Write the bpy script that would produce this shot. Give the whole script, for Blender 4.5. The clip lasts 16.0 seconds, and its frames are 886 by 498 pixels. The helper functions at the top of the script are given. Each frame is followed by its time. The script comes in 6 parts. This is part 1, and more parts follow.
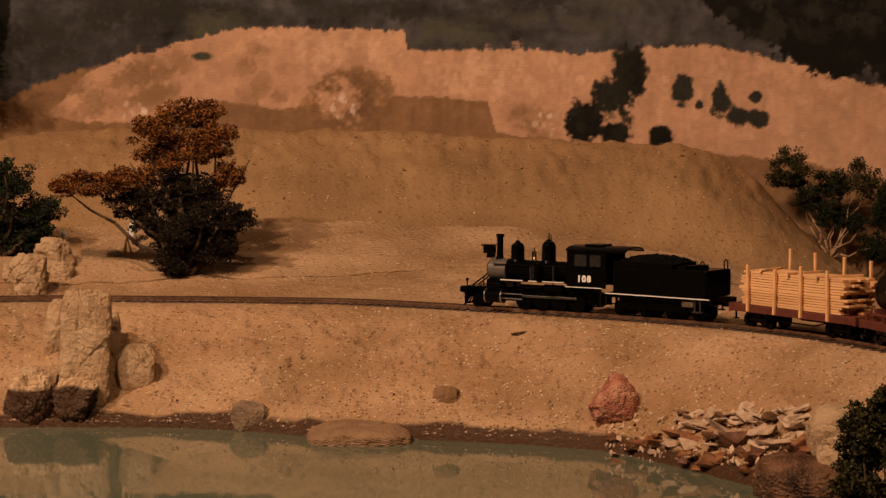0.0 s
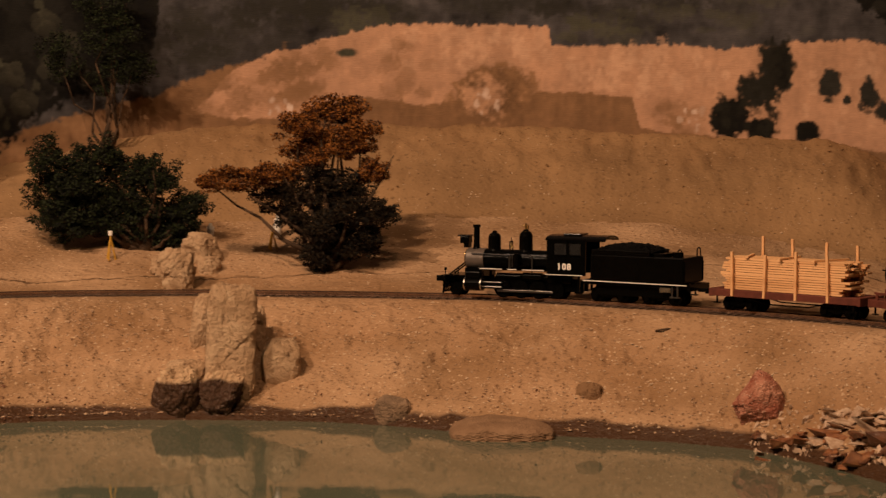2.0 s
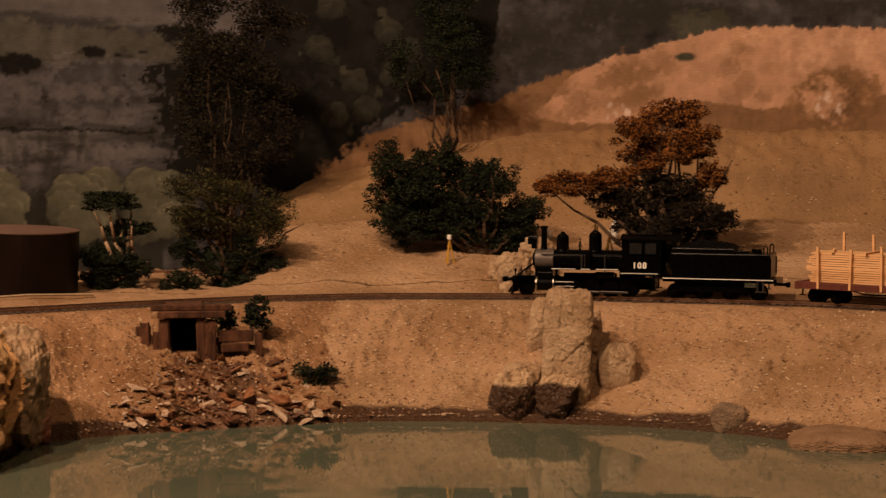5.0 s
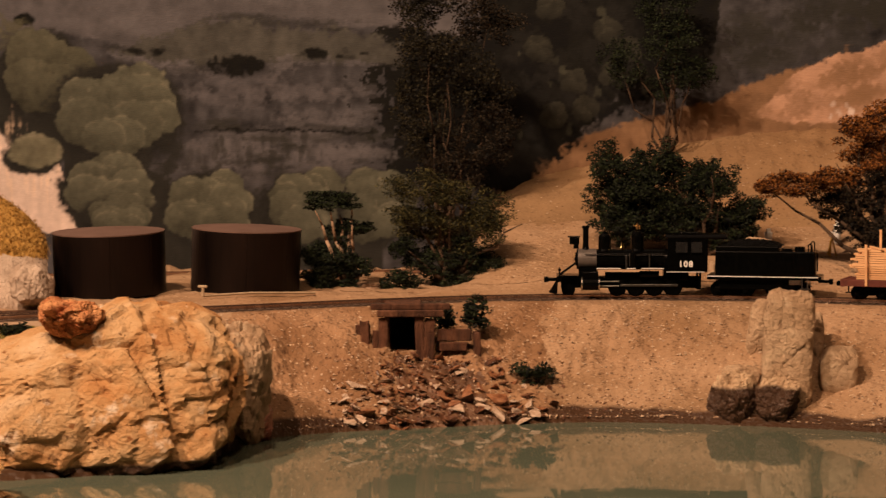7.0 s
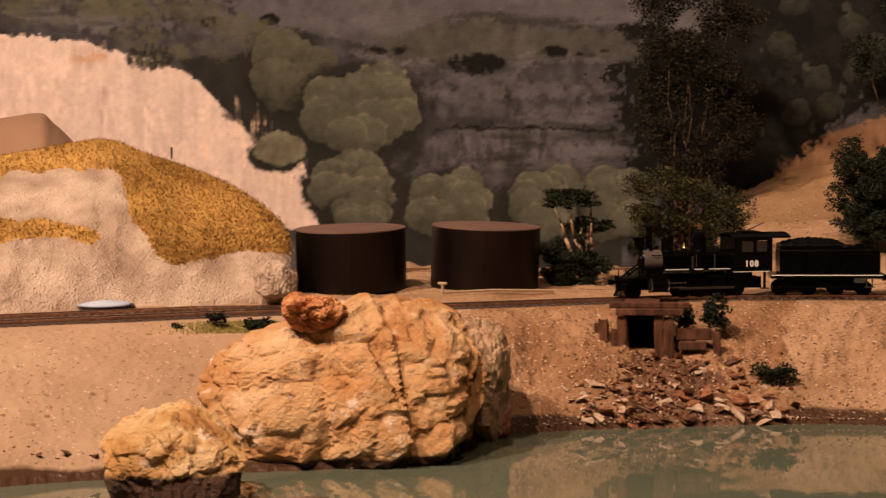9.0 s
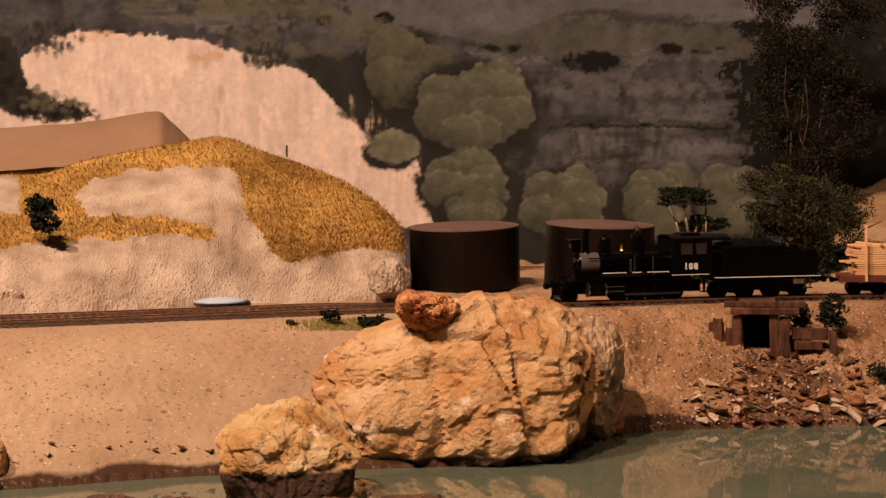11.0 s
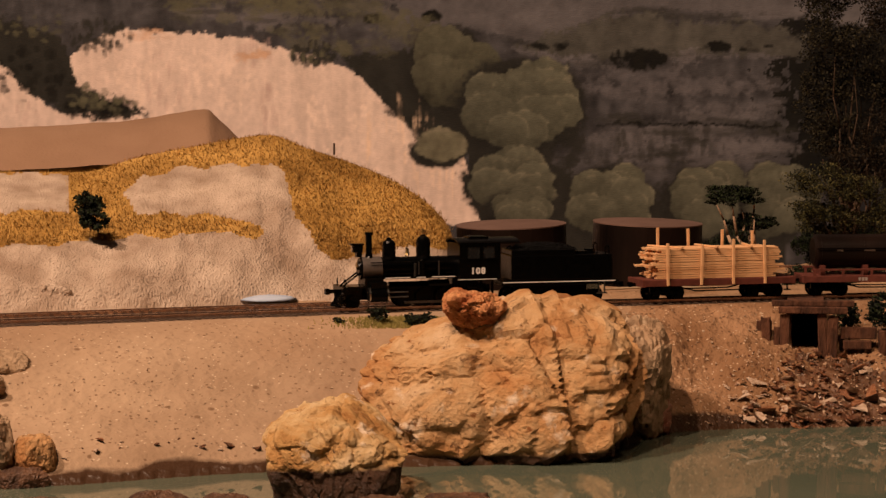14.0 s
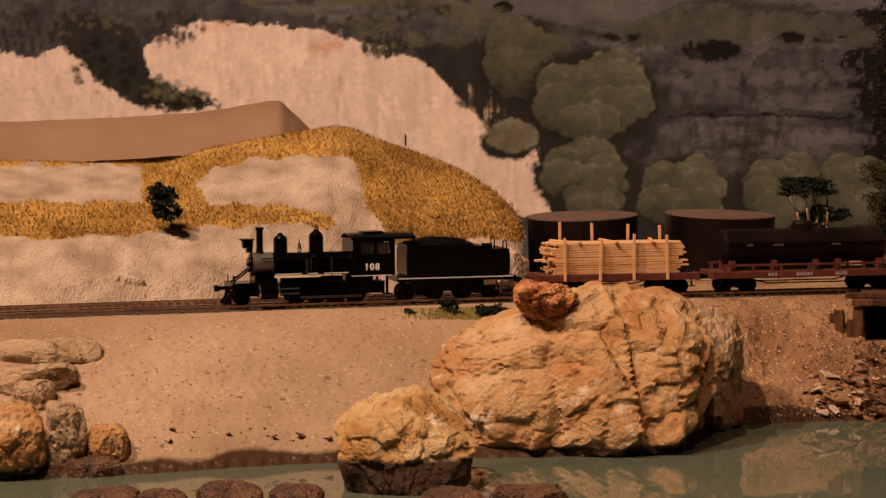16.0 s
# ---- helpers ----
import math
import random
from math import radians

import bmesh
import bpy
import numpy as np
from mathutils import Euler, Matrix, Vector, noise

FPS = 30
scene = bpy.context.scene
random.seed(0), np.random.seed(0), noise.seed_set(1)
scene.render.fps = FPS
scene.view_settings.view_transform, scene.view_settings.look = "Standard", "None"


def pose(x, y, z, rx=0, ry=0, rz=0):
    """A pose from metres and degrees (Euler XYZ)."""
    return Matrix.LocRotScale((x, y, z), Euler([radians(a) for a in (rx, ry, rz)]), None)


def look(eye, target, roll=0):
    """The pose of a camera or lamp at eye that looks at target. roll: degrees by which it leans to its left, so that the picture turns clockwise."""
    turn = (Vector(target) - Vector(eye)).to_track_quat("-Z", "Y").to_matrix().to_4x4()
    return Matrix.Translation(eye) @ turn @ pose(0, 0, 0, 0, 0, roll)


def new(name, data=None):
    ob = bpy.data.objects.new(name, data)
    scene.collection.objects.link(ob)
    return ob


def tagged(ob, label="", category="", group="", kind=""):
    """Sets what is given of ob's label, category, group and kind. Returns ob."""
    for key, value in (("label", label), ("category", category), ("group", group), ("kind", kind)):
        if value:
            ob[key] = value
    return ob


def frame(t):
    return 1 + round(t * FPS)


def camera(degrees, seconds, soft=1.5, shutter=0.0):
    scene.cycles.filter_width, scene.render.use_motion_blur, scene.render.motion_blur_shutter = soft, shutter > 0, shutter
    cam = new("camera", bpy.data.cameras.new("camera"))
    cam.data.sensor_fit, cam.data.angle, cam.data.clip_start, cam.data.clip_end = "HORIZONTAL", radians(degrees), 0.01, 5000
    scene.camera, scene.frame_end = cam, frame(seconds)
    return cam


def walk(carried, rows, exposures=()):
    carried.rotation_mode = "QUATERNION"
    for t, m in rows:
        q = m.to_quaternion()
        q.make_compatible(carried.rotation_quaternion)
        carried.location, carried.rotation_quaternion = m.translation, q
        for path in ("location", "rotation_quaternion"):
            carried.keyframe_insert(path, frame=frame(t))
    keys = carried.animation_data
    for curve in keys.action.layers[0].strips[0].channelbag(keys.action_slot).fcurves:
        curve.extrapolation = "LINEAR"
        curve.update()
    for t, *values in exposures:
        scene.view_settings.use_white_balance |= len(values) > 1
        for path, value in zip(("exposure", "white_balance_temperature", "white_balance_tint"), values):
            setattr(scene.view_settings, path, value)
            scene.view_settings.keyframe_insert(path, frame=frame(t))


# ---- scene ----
EYE = 0.176          # height of the eye over the water, which lies at z = 0
RAIL = 0.062         # height of the ground under the track
BACK = 1.58          # range of the painted backdrop
LENS = 25.08

cam = camera(LENS, 16.0, soft=1.4, shutter=0.4)
TURNS = [
    (0.0, -0.02, -3.72, 0.30), (0.5, 0.73, -3.76, 0.28), (1.0, 1.48, -3.79, 0.26), (1.5, 2.41, -3.84, 0.27),
    (2.0, 4.11, -3.86, 0.23), (2.5, 5.78, -3.86, 0.19), (3.0, 7.33, -3.84, 0.17), (3.5, 8.83, -3.82, 0.15),
    (4.0, 10.47, -3.79, 0.08), (4.5, 12.16, -3.76, 0.04), (7.0, 20.08, -3.73, -0.15), (7.5, 21.73, -3.74, -0.14),
    (8.0, 23.49, -3.75, -0.16), (8.5, 25.31, -3.75, -0.19), (9.0, 26.96, -3.77, -0.26), (9.5, 28.51, -3.78, -0.30),
    (9.7, 29.05, -3.79, -0.30), (10.1, 29.73, -3.80, -0.30), (10.6, 30.08, -3.81, -0.31), (11.2, 30.30, -3.81, -0.31),
    (12.0, 30.60, -3.82, -0.31), (12.5, 30.87, -3.82, -0.32), (13.0, 31.08, -3.84, -0.31), (13.5, 31.32, -3.85, -0.30),
    (14.0, 31.59, -3.86, -0.29), (14.5, 31.90, -3.91, -0.28), (15.0, 32.26, -3.98, -0.29), (15.5, 32.90, -4.05, -0.29),
    (16.0, 33.64, -4.10, -0.31),
]


def aim(yaw, pitch, roll):
    a, e = radians(yaw), radians(pitch)
    eye = Vector((0, 0, EYE))
    return look(eye, eye + Vector((-math.sin(a) * math.cos(e), math.cos(a) * math.cos(e), math.sin(e))), roll)


EXPOSURES = [(0.0, -0.30, 6850, 10), (1.5, -0.36, 6850, 10), (4.5, -0.54, 6850, 10), (7.0, -0.05, 6450, 10), (8.0, 0.06, 6100, 10), (9.5, 0.06, 5950, 10), (12.0, -0.20, 6150, 10), (13.5, -0.34, 6200, 10), (16.0, -0.38, 6200, 10)]
walk(cam, [(t, aim(y, p, r)) for t, y, p, r in TURNS], EXPOSURES)

# ---- light: warm track lamps under the ceiling of a dim room
world = bpy.data.worlds.new("room_air")
world.use_nodes = True
world.node_tree.nodes["Background"].inputs[0].default_value = (1.0, 0.8, 0.6, 1)
world.node_tree.nodes["Background"].inputs[1].default_value = 0.004
scene.world = world


def track_lamp(x, y, z, target, watts, cone=80, colour=(1.0, 0.70, 0.43), size=0.03):
    data = bpy.data.lights.new("track_lamp", "SPOT")
    data.energy, data.spot_size, data.spot_blend = watts, radians(cone), 0.6
    data.color, data.shadow_soft_size = colour, size
    lamp = new("track_lamp", data)
    lamp.matrix_world = look((x, y, z), target)
    return lamp


track_lamp(-1.02, 0.16, 1.30, (-0.80, 1.14, 0.10), 104, colour=(1.0, 0.68, 0.47))
track_lamp(-0.56, 0.16, 1.30, (-0.30, 1.27, 0.10), 76, colour=(1.0, 0.63, 0.40))
track_lamp(0.05, 0.16, 1.30, (0.30, 1.25, 0.10), 27, colour=(1.0, 0.62, 0.38))


# ---- places: bearing to the right of straight ahead and height angle, in degrees, as seen from the eye
def wp(a, e, r):
    return Vector((r * math.sin(radians(a)), r * math.cos(radians(a)), EYE + r * math.tan(radians(e))))


def polar(a, r, z):
    return Vector((r * math.sin(radians(a)), r * math.cos(radians(a)), z))


# ---- materials
def mat(name, c1, c2, scale=60, rough=0.85, bump=0.3, fine=600, metal=0.0, c3=None, stretch=(1, 1, 1), spec=0.3, island=0.0, coat=0.0, spots=0.5):
    m = bpy.data.materials.new(name)
    m.use_nodes = True
    nt = m.node_tree
    n, link = nt.nodes, nt.links.new
    b = n["Principled BSDF"]
    co = n.new("ShaderNodeTexCoord")
    mp = n.new("ShaderNodeMapping")
    mp.inputs["Scale"].default_value = stretch
    link(co.outputs["Object"], mp.inputs[0])
    big = n.new("ShaderNodeTexNoise")
    big.inputs["Scale"].default_value, big.inputs["Detail"].default_value = scale, 6
    small = n.new("ShaderNodeTexNoise")
    small.inputs["Scale"].default_value, small.inputs["Detail"].default_value = fine, 3
    link(mp.outputs[0], big.inputs["Vector"])
    link(mp.outputs[0], small.inputs["Vector"])
    ramp = n.new("ShaderNodeValToRGB")
    ramp.color_ramp.elements[0].position, ramp.color_ramp.elements[1].position = 0.32, 0.68
    ramp.color_ramp.elements[0].color, ramp.color_ramp.elements[1].color = (*c1, 1), (*c2, 1)
    fac = big.outputs[0]
    if island:
        geo = n.new("ShaderNodeNewGeometry")
        mixf = n.new("ShaderNodeMath")
        mixf.operation = "MULTIPLY_ADD"
        mixf.inputs[1].default_value = island
        add = n.new("ShaderNodeMath")
        add.operation = "SUBTRACT"
        add.inputs[1].default_value = 0.5
        link(geo.outputs["Random Per Island"], add.inputs[0])
        link(add.outputs[0], mixf.inputs[0])
        link(big.outputs[0], mixf.inputs[2])
        fac = mixf.outputs[0]
    link(fac, ramp.inputs[0])
    out = ramp.outputs[0]
    if c3:
        r2 = n.new("ShaderNodeValToRGB")
        r2.color_ramp.elements[0].position, r2.color_ramp.elements[1].position = spots, spots + 0.12
        link(small.outputs[0], r2.inputs[0])
        mx = n.new("ShaderNodeMix")
        mx.data_type = "RGBA"
        link(r2.outputs[0], mx.inputs[0])
        link(out, mx.inputs[6])
        mx.inputs[7].default_value = (*c3, 1)
        out = mx.outputs[2]
    link(out, b.inputs["Base Color"])
    b.inputs["Roughness"].default_value, b.inputs["Metallic"].default_value = rough, metal
    b.inputs["Specular IOR Level"].default_value = spec
    b.inputs["Coat Weight"].default_value = coat
    if bump:
        bp = n.new("ShaderNodeBump")
        bp.inputs["Strength"].default_value, bp.inputs["Distance"].default_value = bump, 0.002
        mixb = n.new("ShaderNodeMath")
        mixb.operation = "ADD"
        link(big.outputs[0], mixb.inputs[0])
        link(small.outputs[0], mixb.inputs[1])
        link(mixb.outputs[0], bp.inputs["Height"])
        link(bp.outputs[0], b.inputs["Normal"])
    return m


SAND = mat("sand", (0.25, 0.150, 0.078), (0.42, 0.275, 0.165), 16, 0.95, 1.0, 300, c3=(0.19, 0.11, 0.06), spots=0.63, spec=0.15, stretch=(1, 1, 2.6))
HILLSAND = mat("hill_soil", (0.215, 0.130, 0.066), (0.315, 0.195, 0.10), 16, 0.95, 0.6, 300, c3=(0.15, 0.09, 0.047), spots=0.62, spec=0.1)
WETSAND = mat("wet_sand", (0.06, 0.04, 0.025), (0.13, 0.085, 0.055), 40, 0.35, 0.5, 500, spec=0.5)
PLASTER = mat("bank_plaster", (0.245, 0.155, 0.092), (0.42, 0.295, 0.19), 9, 0.9, 0.5, 260, c3=(0.30, 0.20, 0.125), spots=0.60, spec=0.2)
# rust-brown bank sand, with some of the bank's shade mixed into the colour
RUSTSHADESAND = mat("rusty_shaded_sand", (0.19, 0.100, 0.047), (0.36, 0.215, 0.118), 22, 0.95, 1.0, 300, c3=(0.13, 0.065, 0.03), spots=0.60, spec=0.15, stretch=(1.3, 1.3, 0.7))
DAMPSOIL = mat("damp_soil", (0.055, 0.026, 0.013), (0.17, 0.085, 0.042), 40, 0.55, 1.0, 320, spec=0.4)
GRAVELBED = mat("ballast", (0.07, 0.045, 0.03), (0.14, 0.09, 0.06), 90, 0.95, 0.9, 900, spec=0.1)
WATER = mat("pond_water", (0.082, 0.102, 0.072), (0.120, 0.134, 0.094), 5, 0.03, 0.02, 45, spec=0.5)
BLACK = mat("black_paint", (0.0010, 0.0010, 0.0010), (0.0022, 0.0022, 0.0020), 300, 0.20, 0.02, 2000, spec=0.10)
SMOKEBOX = mat("graphite", (0.10, 0.085, 0.075), (0.15, 0.125, 0.11), 300, 0.45, 0.1, 2000, metal=0.4)
STEEL = mat("bright_steel", (0.55, 0.52, 0.48), (0.7, 0.66, 0.6), 300, 0.25, 0.0, 2000, metal=1.0)
BRASS = mat("brass", (0.6, 0.42, 0.18), (0.7, 0.5, 0.22), 300, 0.3, 0.0, 2000, metal=1.0)
WHITE = mat("white_paint", (0.72, 0.70, 0.66), (0.8, 0.78, 0.74), 300, 0.6, 0.0, 2000)
COAL = mat("coal", (0.0015, 0.0015, 0.0015), (0.004, 0.004, 0.004), 300, 0.5, 1.0, 900, spec=0.06)
RUSTRED = mat("oxide_red_paint", (0.085, 0.022, 0.014), (0.13, 0.035, 0.022), 200, 0.7, 0.2, 1500)
LUMBER = mat("raw_pine", (0.48, 0.235, 0.095), (0.72, 0.43, 0.215), 120, 0.75, 0.15, 900, stretch=(0.15, 1, 1), island=0.8)
TANKPAINT = mat("tank_paint", (0.002, 0.0014, 0.0012), (0.013, 0.007, 0.005), 30, 0.38, 0.1, 300, stretch=(1, 1, 0.35), spec=0.16)
# roof much lighter than the shell: overhead light is put into its colour
TANKROOF = mat("tank_roof_toplit", (0.11, 0.065, 0.05), (0.15, 0.09, 0.07), 40, 0.7, 0.1, 500)
RAILMAT = mat("rail_steel", (0.34, 0.22, 0.16), (0.50, 0.36, 0.28), 200, 0.22, 0.0, 900, metal=0.9)
TIE = mat("tie_wood", (0.05, 0.03, 0.02), (0.11, 0.07, 0.045), 150, 0.9, 0.4, 900, stretch=(1, 1, 1))
ORANGE = mat("iron_rock", (0.34, 0.10, 0.03), (0.62, 0.31, 0.13), 110, 0.8, 1.0, 800, c3=(0.14, 0.05, 0.02), spots=0.60)
DARKROCK = mat("wet_rock", (0.03, 0.014, 0.009), (0.17, 0.085, 0.045), 90, 0.4, 0.9, 800, c3=(0.30, 0.19, 0.12), spots=0.62)
REDROCK = mat("red_rock", (0.24, 0.07, 0.04), (0.50, 0.25, 0.17), 110, 0.8, 0.8, 900, c3=(0.56, 0.38, 0.29), spots=0.60)
RUBBLE = mat("rubble", (0.13, 0.055, 0.028), (0.50, 0.34, 0.22), 50, 0.7, 0.6, 300, island=1.2)
GRAIN = mat("sand_grains", (0.26, 0.165, 0.10), (0.50, 0.37, 0.25), 60, 0.9, 0.0, 300, island=1.2)
GRASS = mat("golden_grass", (0.20, 0.095, 0.012), (0.50, 0.29, 0.07), 26, 0.7, 1.0, 420, island=1.0, c3=(0.62, 0.42, 0.15), spots=0.62)
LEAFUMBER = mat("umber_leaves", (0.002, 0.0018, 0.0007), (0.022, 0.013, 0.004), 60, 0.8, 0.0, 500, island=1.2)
LEAFGREEN = mat("dark_leaves", (0.0015, 0.0032, 0.0012), (0.016, 0.025, 0.006), 60, 0.8, 0.0, 500, island=1.2)
LEAFOLIVE = mat("olive_leaves", (0.008, 0.010, 0.003), (0.062, 0.054, 0.013), 60, 0.8, 0.0, 500, island=1.2)
LEAFRUST = mat("rust_leaves", (0.035, 0.011, 0.003), (0.27, 0.10, 0.017), 60, 0.8, 0.0, 500, island=1.2)
BARK = mat("bark", (0.03, 0.018, 0.010), (0.09, 0.055, 0.032), 120, 0.9, 0.5, 700)
DEADWOOD = mat("dead_wood", (0.22, 0.13, 0.075), (0.42, 0.28, 0.18), 120, 0.9, 0.5, 700)
YELLOW = mat("yellow_paint", (0.45, 0.25, 0.03), (0.55, 0.32, 0.05), 300, 0.6, 0.0, 900)
ROOMWALL = mat("room_wall", (0.03, 0.026, 0.022), (0.04, 0.034, 0.028), 3, 0.9, 0.1, 60)
LEAFDRY = mat("dry_leaves", (0.0015, 0.0015, 0.0008), (0.024, 0.019, 0.006), 60, 0.8, 0.0, 500, island=1.2)
MOSS = mat("moss", (0.16, 0.13, 0.03), (0.30, 0.24, 0.07), 60, 0.9, 0.0, 500, island=0.8)
GLASSDARK = mat("dark_glass", (0.012, 0.012, 0.012), (0.02, 0.02, 0.02), 200, 0.1, 0.0, 900, spec=0.6)
DARKSTEEL = mat("dark_steel", (0.09, 0.085, 0.08), (0.15, 0.14, 0.13), 200, 0.35, 0.0, 900, metal=0.9)
CANVAS = mat("canvas", (0.36, 0.27, 0.17), (0.45, 0.34, 0.22), 200, 0.9, 0.2, 1200)
FADED = mat("faded_white", (0.30, 0.25, 0.22), (0.40, 0.34, 0.30), 200, 0.8, 0.0, 900)
TIMBER = mat("old_timber", (0.022, 0.009, 0.005), (0.14, 0.058, 0.030), 160, 0.9, 0.6, 900, stretch=(1, 1, 0.3))
CUTFACE = mat("cut_plaster", (0.33, 0.235, 0.165), (0.58, 0.455, 0.35), 30, 0.9, 1.0, 520, stretch=(1.6, 1.6, 0.45), c3=(0.26, 0.17, 0.11), spots=0.60)
HILLBROWN = mat("brown_hill_paint", (0.23, 0.135, 0.08), (0.28, 0.17, 0.105), 18, 0.9, 0.3, 400, c3=(0.20, 0.12, 0.07), spots=0.68)
PALESTONE = mat("pale_chip", (0.32, 0.20, 0.125), (0.62, 0.48, 0.36), 3, 0.75, 0.5, 30)
BROWNSTONE = mat("brown_chip", (0.05, 0.020, 0.010), (0.20, 0.085, 0.042), 3, 0.28, 0.5, 30, spec=0.5)
RUSTSTONE = mat("rust_chip", (0.13, 0.042, 0.016), (0.36, 0.16, 0.07), 3, 0.4, 0.5, 30, spec=0.4)


def layered_stone(name, colours, scale, fine, seed, bump=1.0):
    """Iron-stained stone: drifting bands of colour, pale crusts and dark seams."""
    m = bpy.data.materials.new(name)
    m.use_nodes = True
    n, link = m.node_tree.nodes, m.node_tree.links.new
    b = n["Principled BSDF"]
    co = n.new("ShaderNodeTexCoord")
    mp = n.new("ShaderNodeMapping")
    mp.inputs["Location"].default_value = (seed, seed * 0.7, seed * 1.3)
    link(co.outputs["Object"], mp.inputs[0])

    def tex(sc, detail, rough=0.6, warp=0.0):
        t = n.new("ShaderNodeTexNoise")
        t.inputs["Scale"].default_value, t.inputs["Detail"].default_value = sc, detail
        t.inputs["Roughness"].default_value, t.inputs["Distortion"].default_value = rough, warp
        link(mp.outputs[0], t.inputs["Vector"])
        return t.outputs[0]

    def blend(fac, a, colour):
        x = n.new("ShaderNodeMix")
        x.data_type = "RGBA"
        link(fac, x.inputs[0])
        link(a, x.inputs[6])
        x.inputs[7].default_value = (*colour, 1)
        return x.outputs[2]

    def band(src, lo, hi):
        r = n.new("ShaderNodeMapRange")
        r.inputs["From Min"].default_value, r.inputs["From Max"].default_value = lo, hi
        link(src, r.inputs["Value"])
        return r.outputs[0]

    ramp_ = n.new("ShaderNodeValToRGB")
    els = ramp_.color_ramp.elements
    els[0].position, els[1].position = 0.30, 0.70
    els[0].color, els[1].color = (*colours[0], 1), (*colours[3], 1)
    els.new(0.44).color = (*colours[1], 1)
    els.new(0.56).color = (*colours[2], 1)
    link(tex(scale, 8, 0.68, 0.4), ramp_.inputs[0])
    out = blend(band(tex(scale * 2.3, 5), 0.60, 0.70), ramp_.outputs[0], colours[4])
    out = blend(band(tex(scale * 5, 6, 0.7), 0.61, 0.66), out, colours[0])
    out = blend(band(tex(scale * 3.2, 7, 0.75, 0.5), 0.59, 0.68), out, colours[5])
    grain = tex(fine, 5, 0.7)
    out = blend(band(grain, 0.66, 0.76), out, colours[5])
    link(out, b.inputs["Base Color"])
    b.inputs["Roughness"].default_value, b.inputs["Specular IOR Level"].default_value = 0.8, 0.25
    bp = n.new("ShaderNodeBump")
    bp.inputs["Strength"].default_value, bp.inputs["Distance"].default_value = bump, 0.0032
    link(grain, bp.inputs["Height"])
    link(bp.outputs[0], b.inputs["Normal"])
    return m


OCHRE = layered_stone("ochre_rock", ((0.24, 0.095, 0.030), (0.45, 0.228, 0.086), (0.54, 0.335, 0.160), (0.62, 0.44, 0.265), (0.70, 0.57, 0.43), (0.095, 0.038, 0.015)), 24, 230, 3.0)
YELLOWROCK = layered_stone("yellow_crusted_rock", ((0.26, 0.10, 0.022), (0.49, 0.28, 0.10), (0.61, 0.43, 0.22), (0.70, 0.55, 0.37), (0.80, 0.68, 0.54), (0.06, 0.025, 0.012)), 26, 260, 7.0)
PALE = layered_stone("pale_rock", ((0.30, 0.185, 0.10), (0.42, 0.28, 0.165), (0.50, 0.35, 0.22), (0.60, 0.45, 0.29), (0.66, 0.52, 0.36), (0.16, 0.09, 0.045)), 26, 300, 5.0)


def gritty(m, pale, dark, scale=330, share=0.10):
    """Loose grains and pits scattered over a sandy surface, and broad stains."""
    n, link = m.node_tree.nodes, m.node_tree.links.new
    b = n["Principled BSDF"]
    out = b.inputs["Base Color"].links[0].from_socket
    co = n.new("ShaderNodeTexCoord")
    broad = n.new("ShaderNodeTexNoise")
    broad.inputs["Scale"].default_value, broad.inputs["Detail"].default_value = 5.5, 7
    link(co.outputs["Object"], broad.inputs["Vector"])
    st = n.new("ShaderNodeMapRange")
    st.inputs["From Min"].default_value, st.inputs["From Max"].default_value = 0.50, 0.72
    st.inputs["To Max"].default_value = 0.45
    link(broad.outputs[0], st.inputs["Value"])
    bumps = None
    steps = [(st.outputs[0], (dark[0] * 1.7, dark[1] * 1.6, dark[2] * 1.5))]
    for sc, lo, hi, colour in ((scale, share, 0.0, dark), (scale * 1.35, 1 - share * 0.7, 1.0, pale), (scale * 0.5, share * 0.15, 0.0, dark)):
        vo = n.new("ShaderNodeTexVoronoi")
        vo.inputs["Scale"].default_value = sc
        link(co.outputs["Object"], vo.inputs["Vector"])
        sep = n.new("ShaderNodeSeparateColor")
        link(vo.outputs["Color"], sep.inputs[0])
        pick = n.new("ShaderNodeMath")
        pick.operation = "LESS_THAN" if hi == 0.0 else "GREATER_THAN"
        pick.inputs[1].default_value = lo
        link(sep.outputs[0], pick.inputs[0])
        near = n.new("ShaderNodeMapRange")
        near.inputs["From Min"].default_value, near.inputs["From Max"].default_value = 0.50, 0.30
        link(vo.outputs["Distance"], near.inputs["Value"])
        mul = n.new("ShaderNodeMath")
        mul.operation = "MULTIPLY"
        link(pick.outputs[0], mul.inputs[0])
        link(near.outputs[0], mul.inputs[1])
        steps.append((mul.outputs[0], colour))
    for fac, colour in steps:
        x = n.new("ShaderNodeMix")
        x.data_type = "RGBA"
        link(fac, x.inputs[0])
        link(out, x.inputs[6])
        x.inputs[7].default_value = (*colour, 1)
        out = x.outputs[2]
    link(out, b.inputs["Base Color"])


gritty(SAND, (0.54, 0.39, 0.25), (0.17, 0.095, 0.048), 520, 0.08)
gritty(RUSTSHADESAND, (0.50, 0.35, 0.22), (0.11, 0.055, 0.027), 460, 0.09)
gritty(HILLSAND, (0.34, 0.22, 0.125), (0.14, 0.080, 0.040), 480, 0.045)
gritty(PLASTER, (0.55, 0.42, 0.29), (0.19, 0.115, 0.065), 480, 0.05)


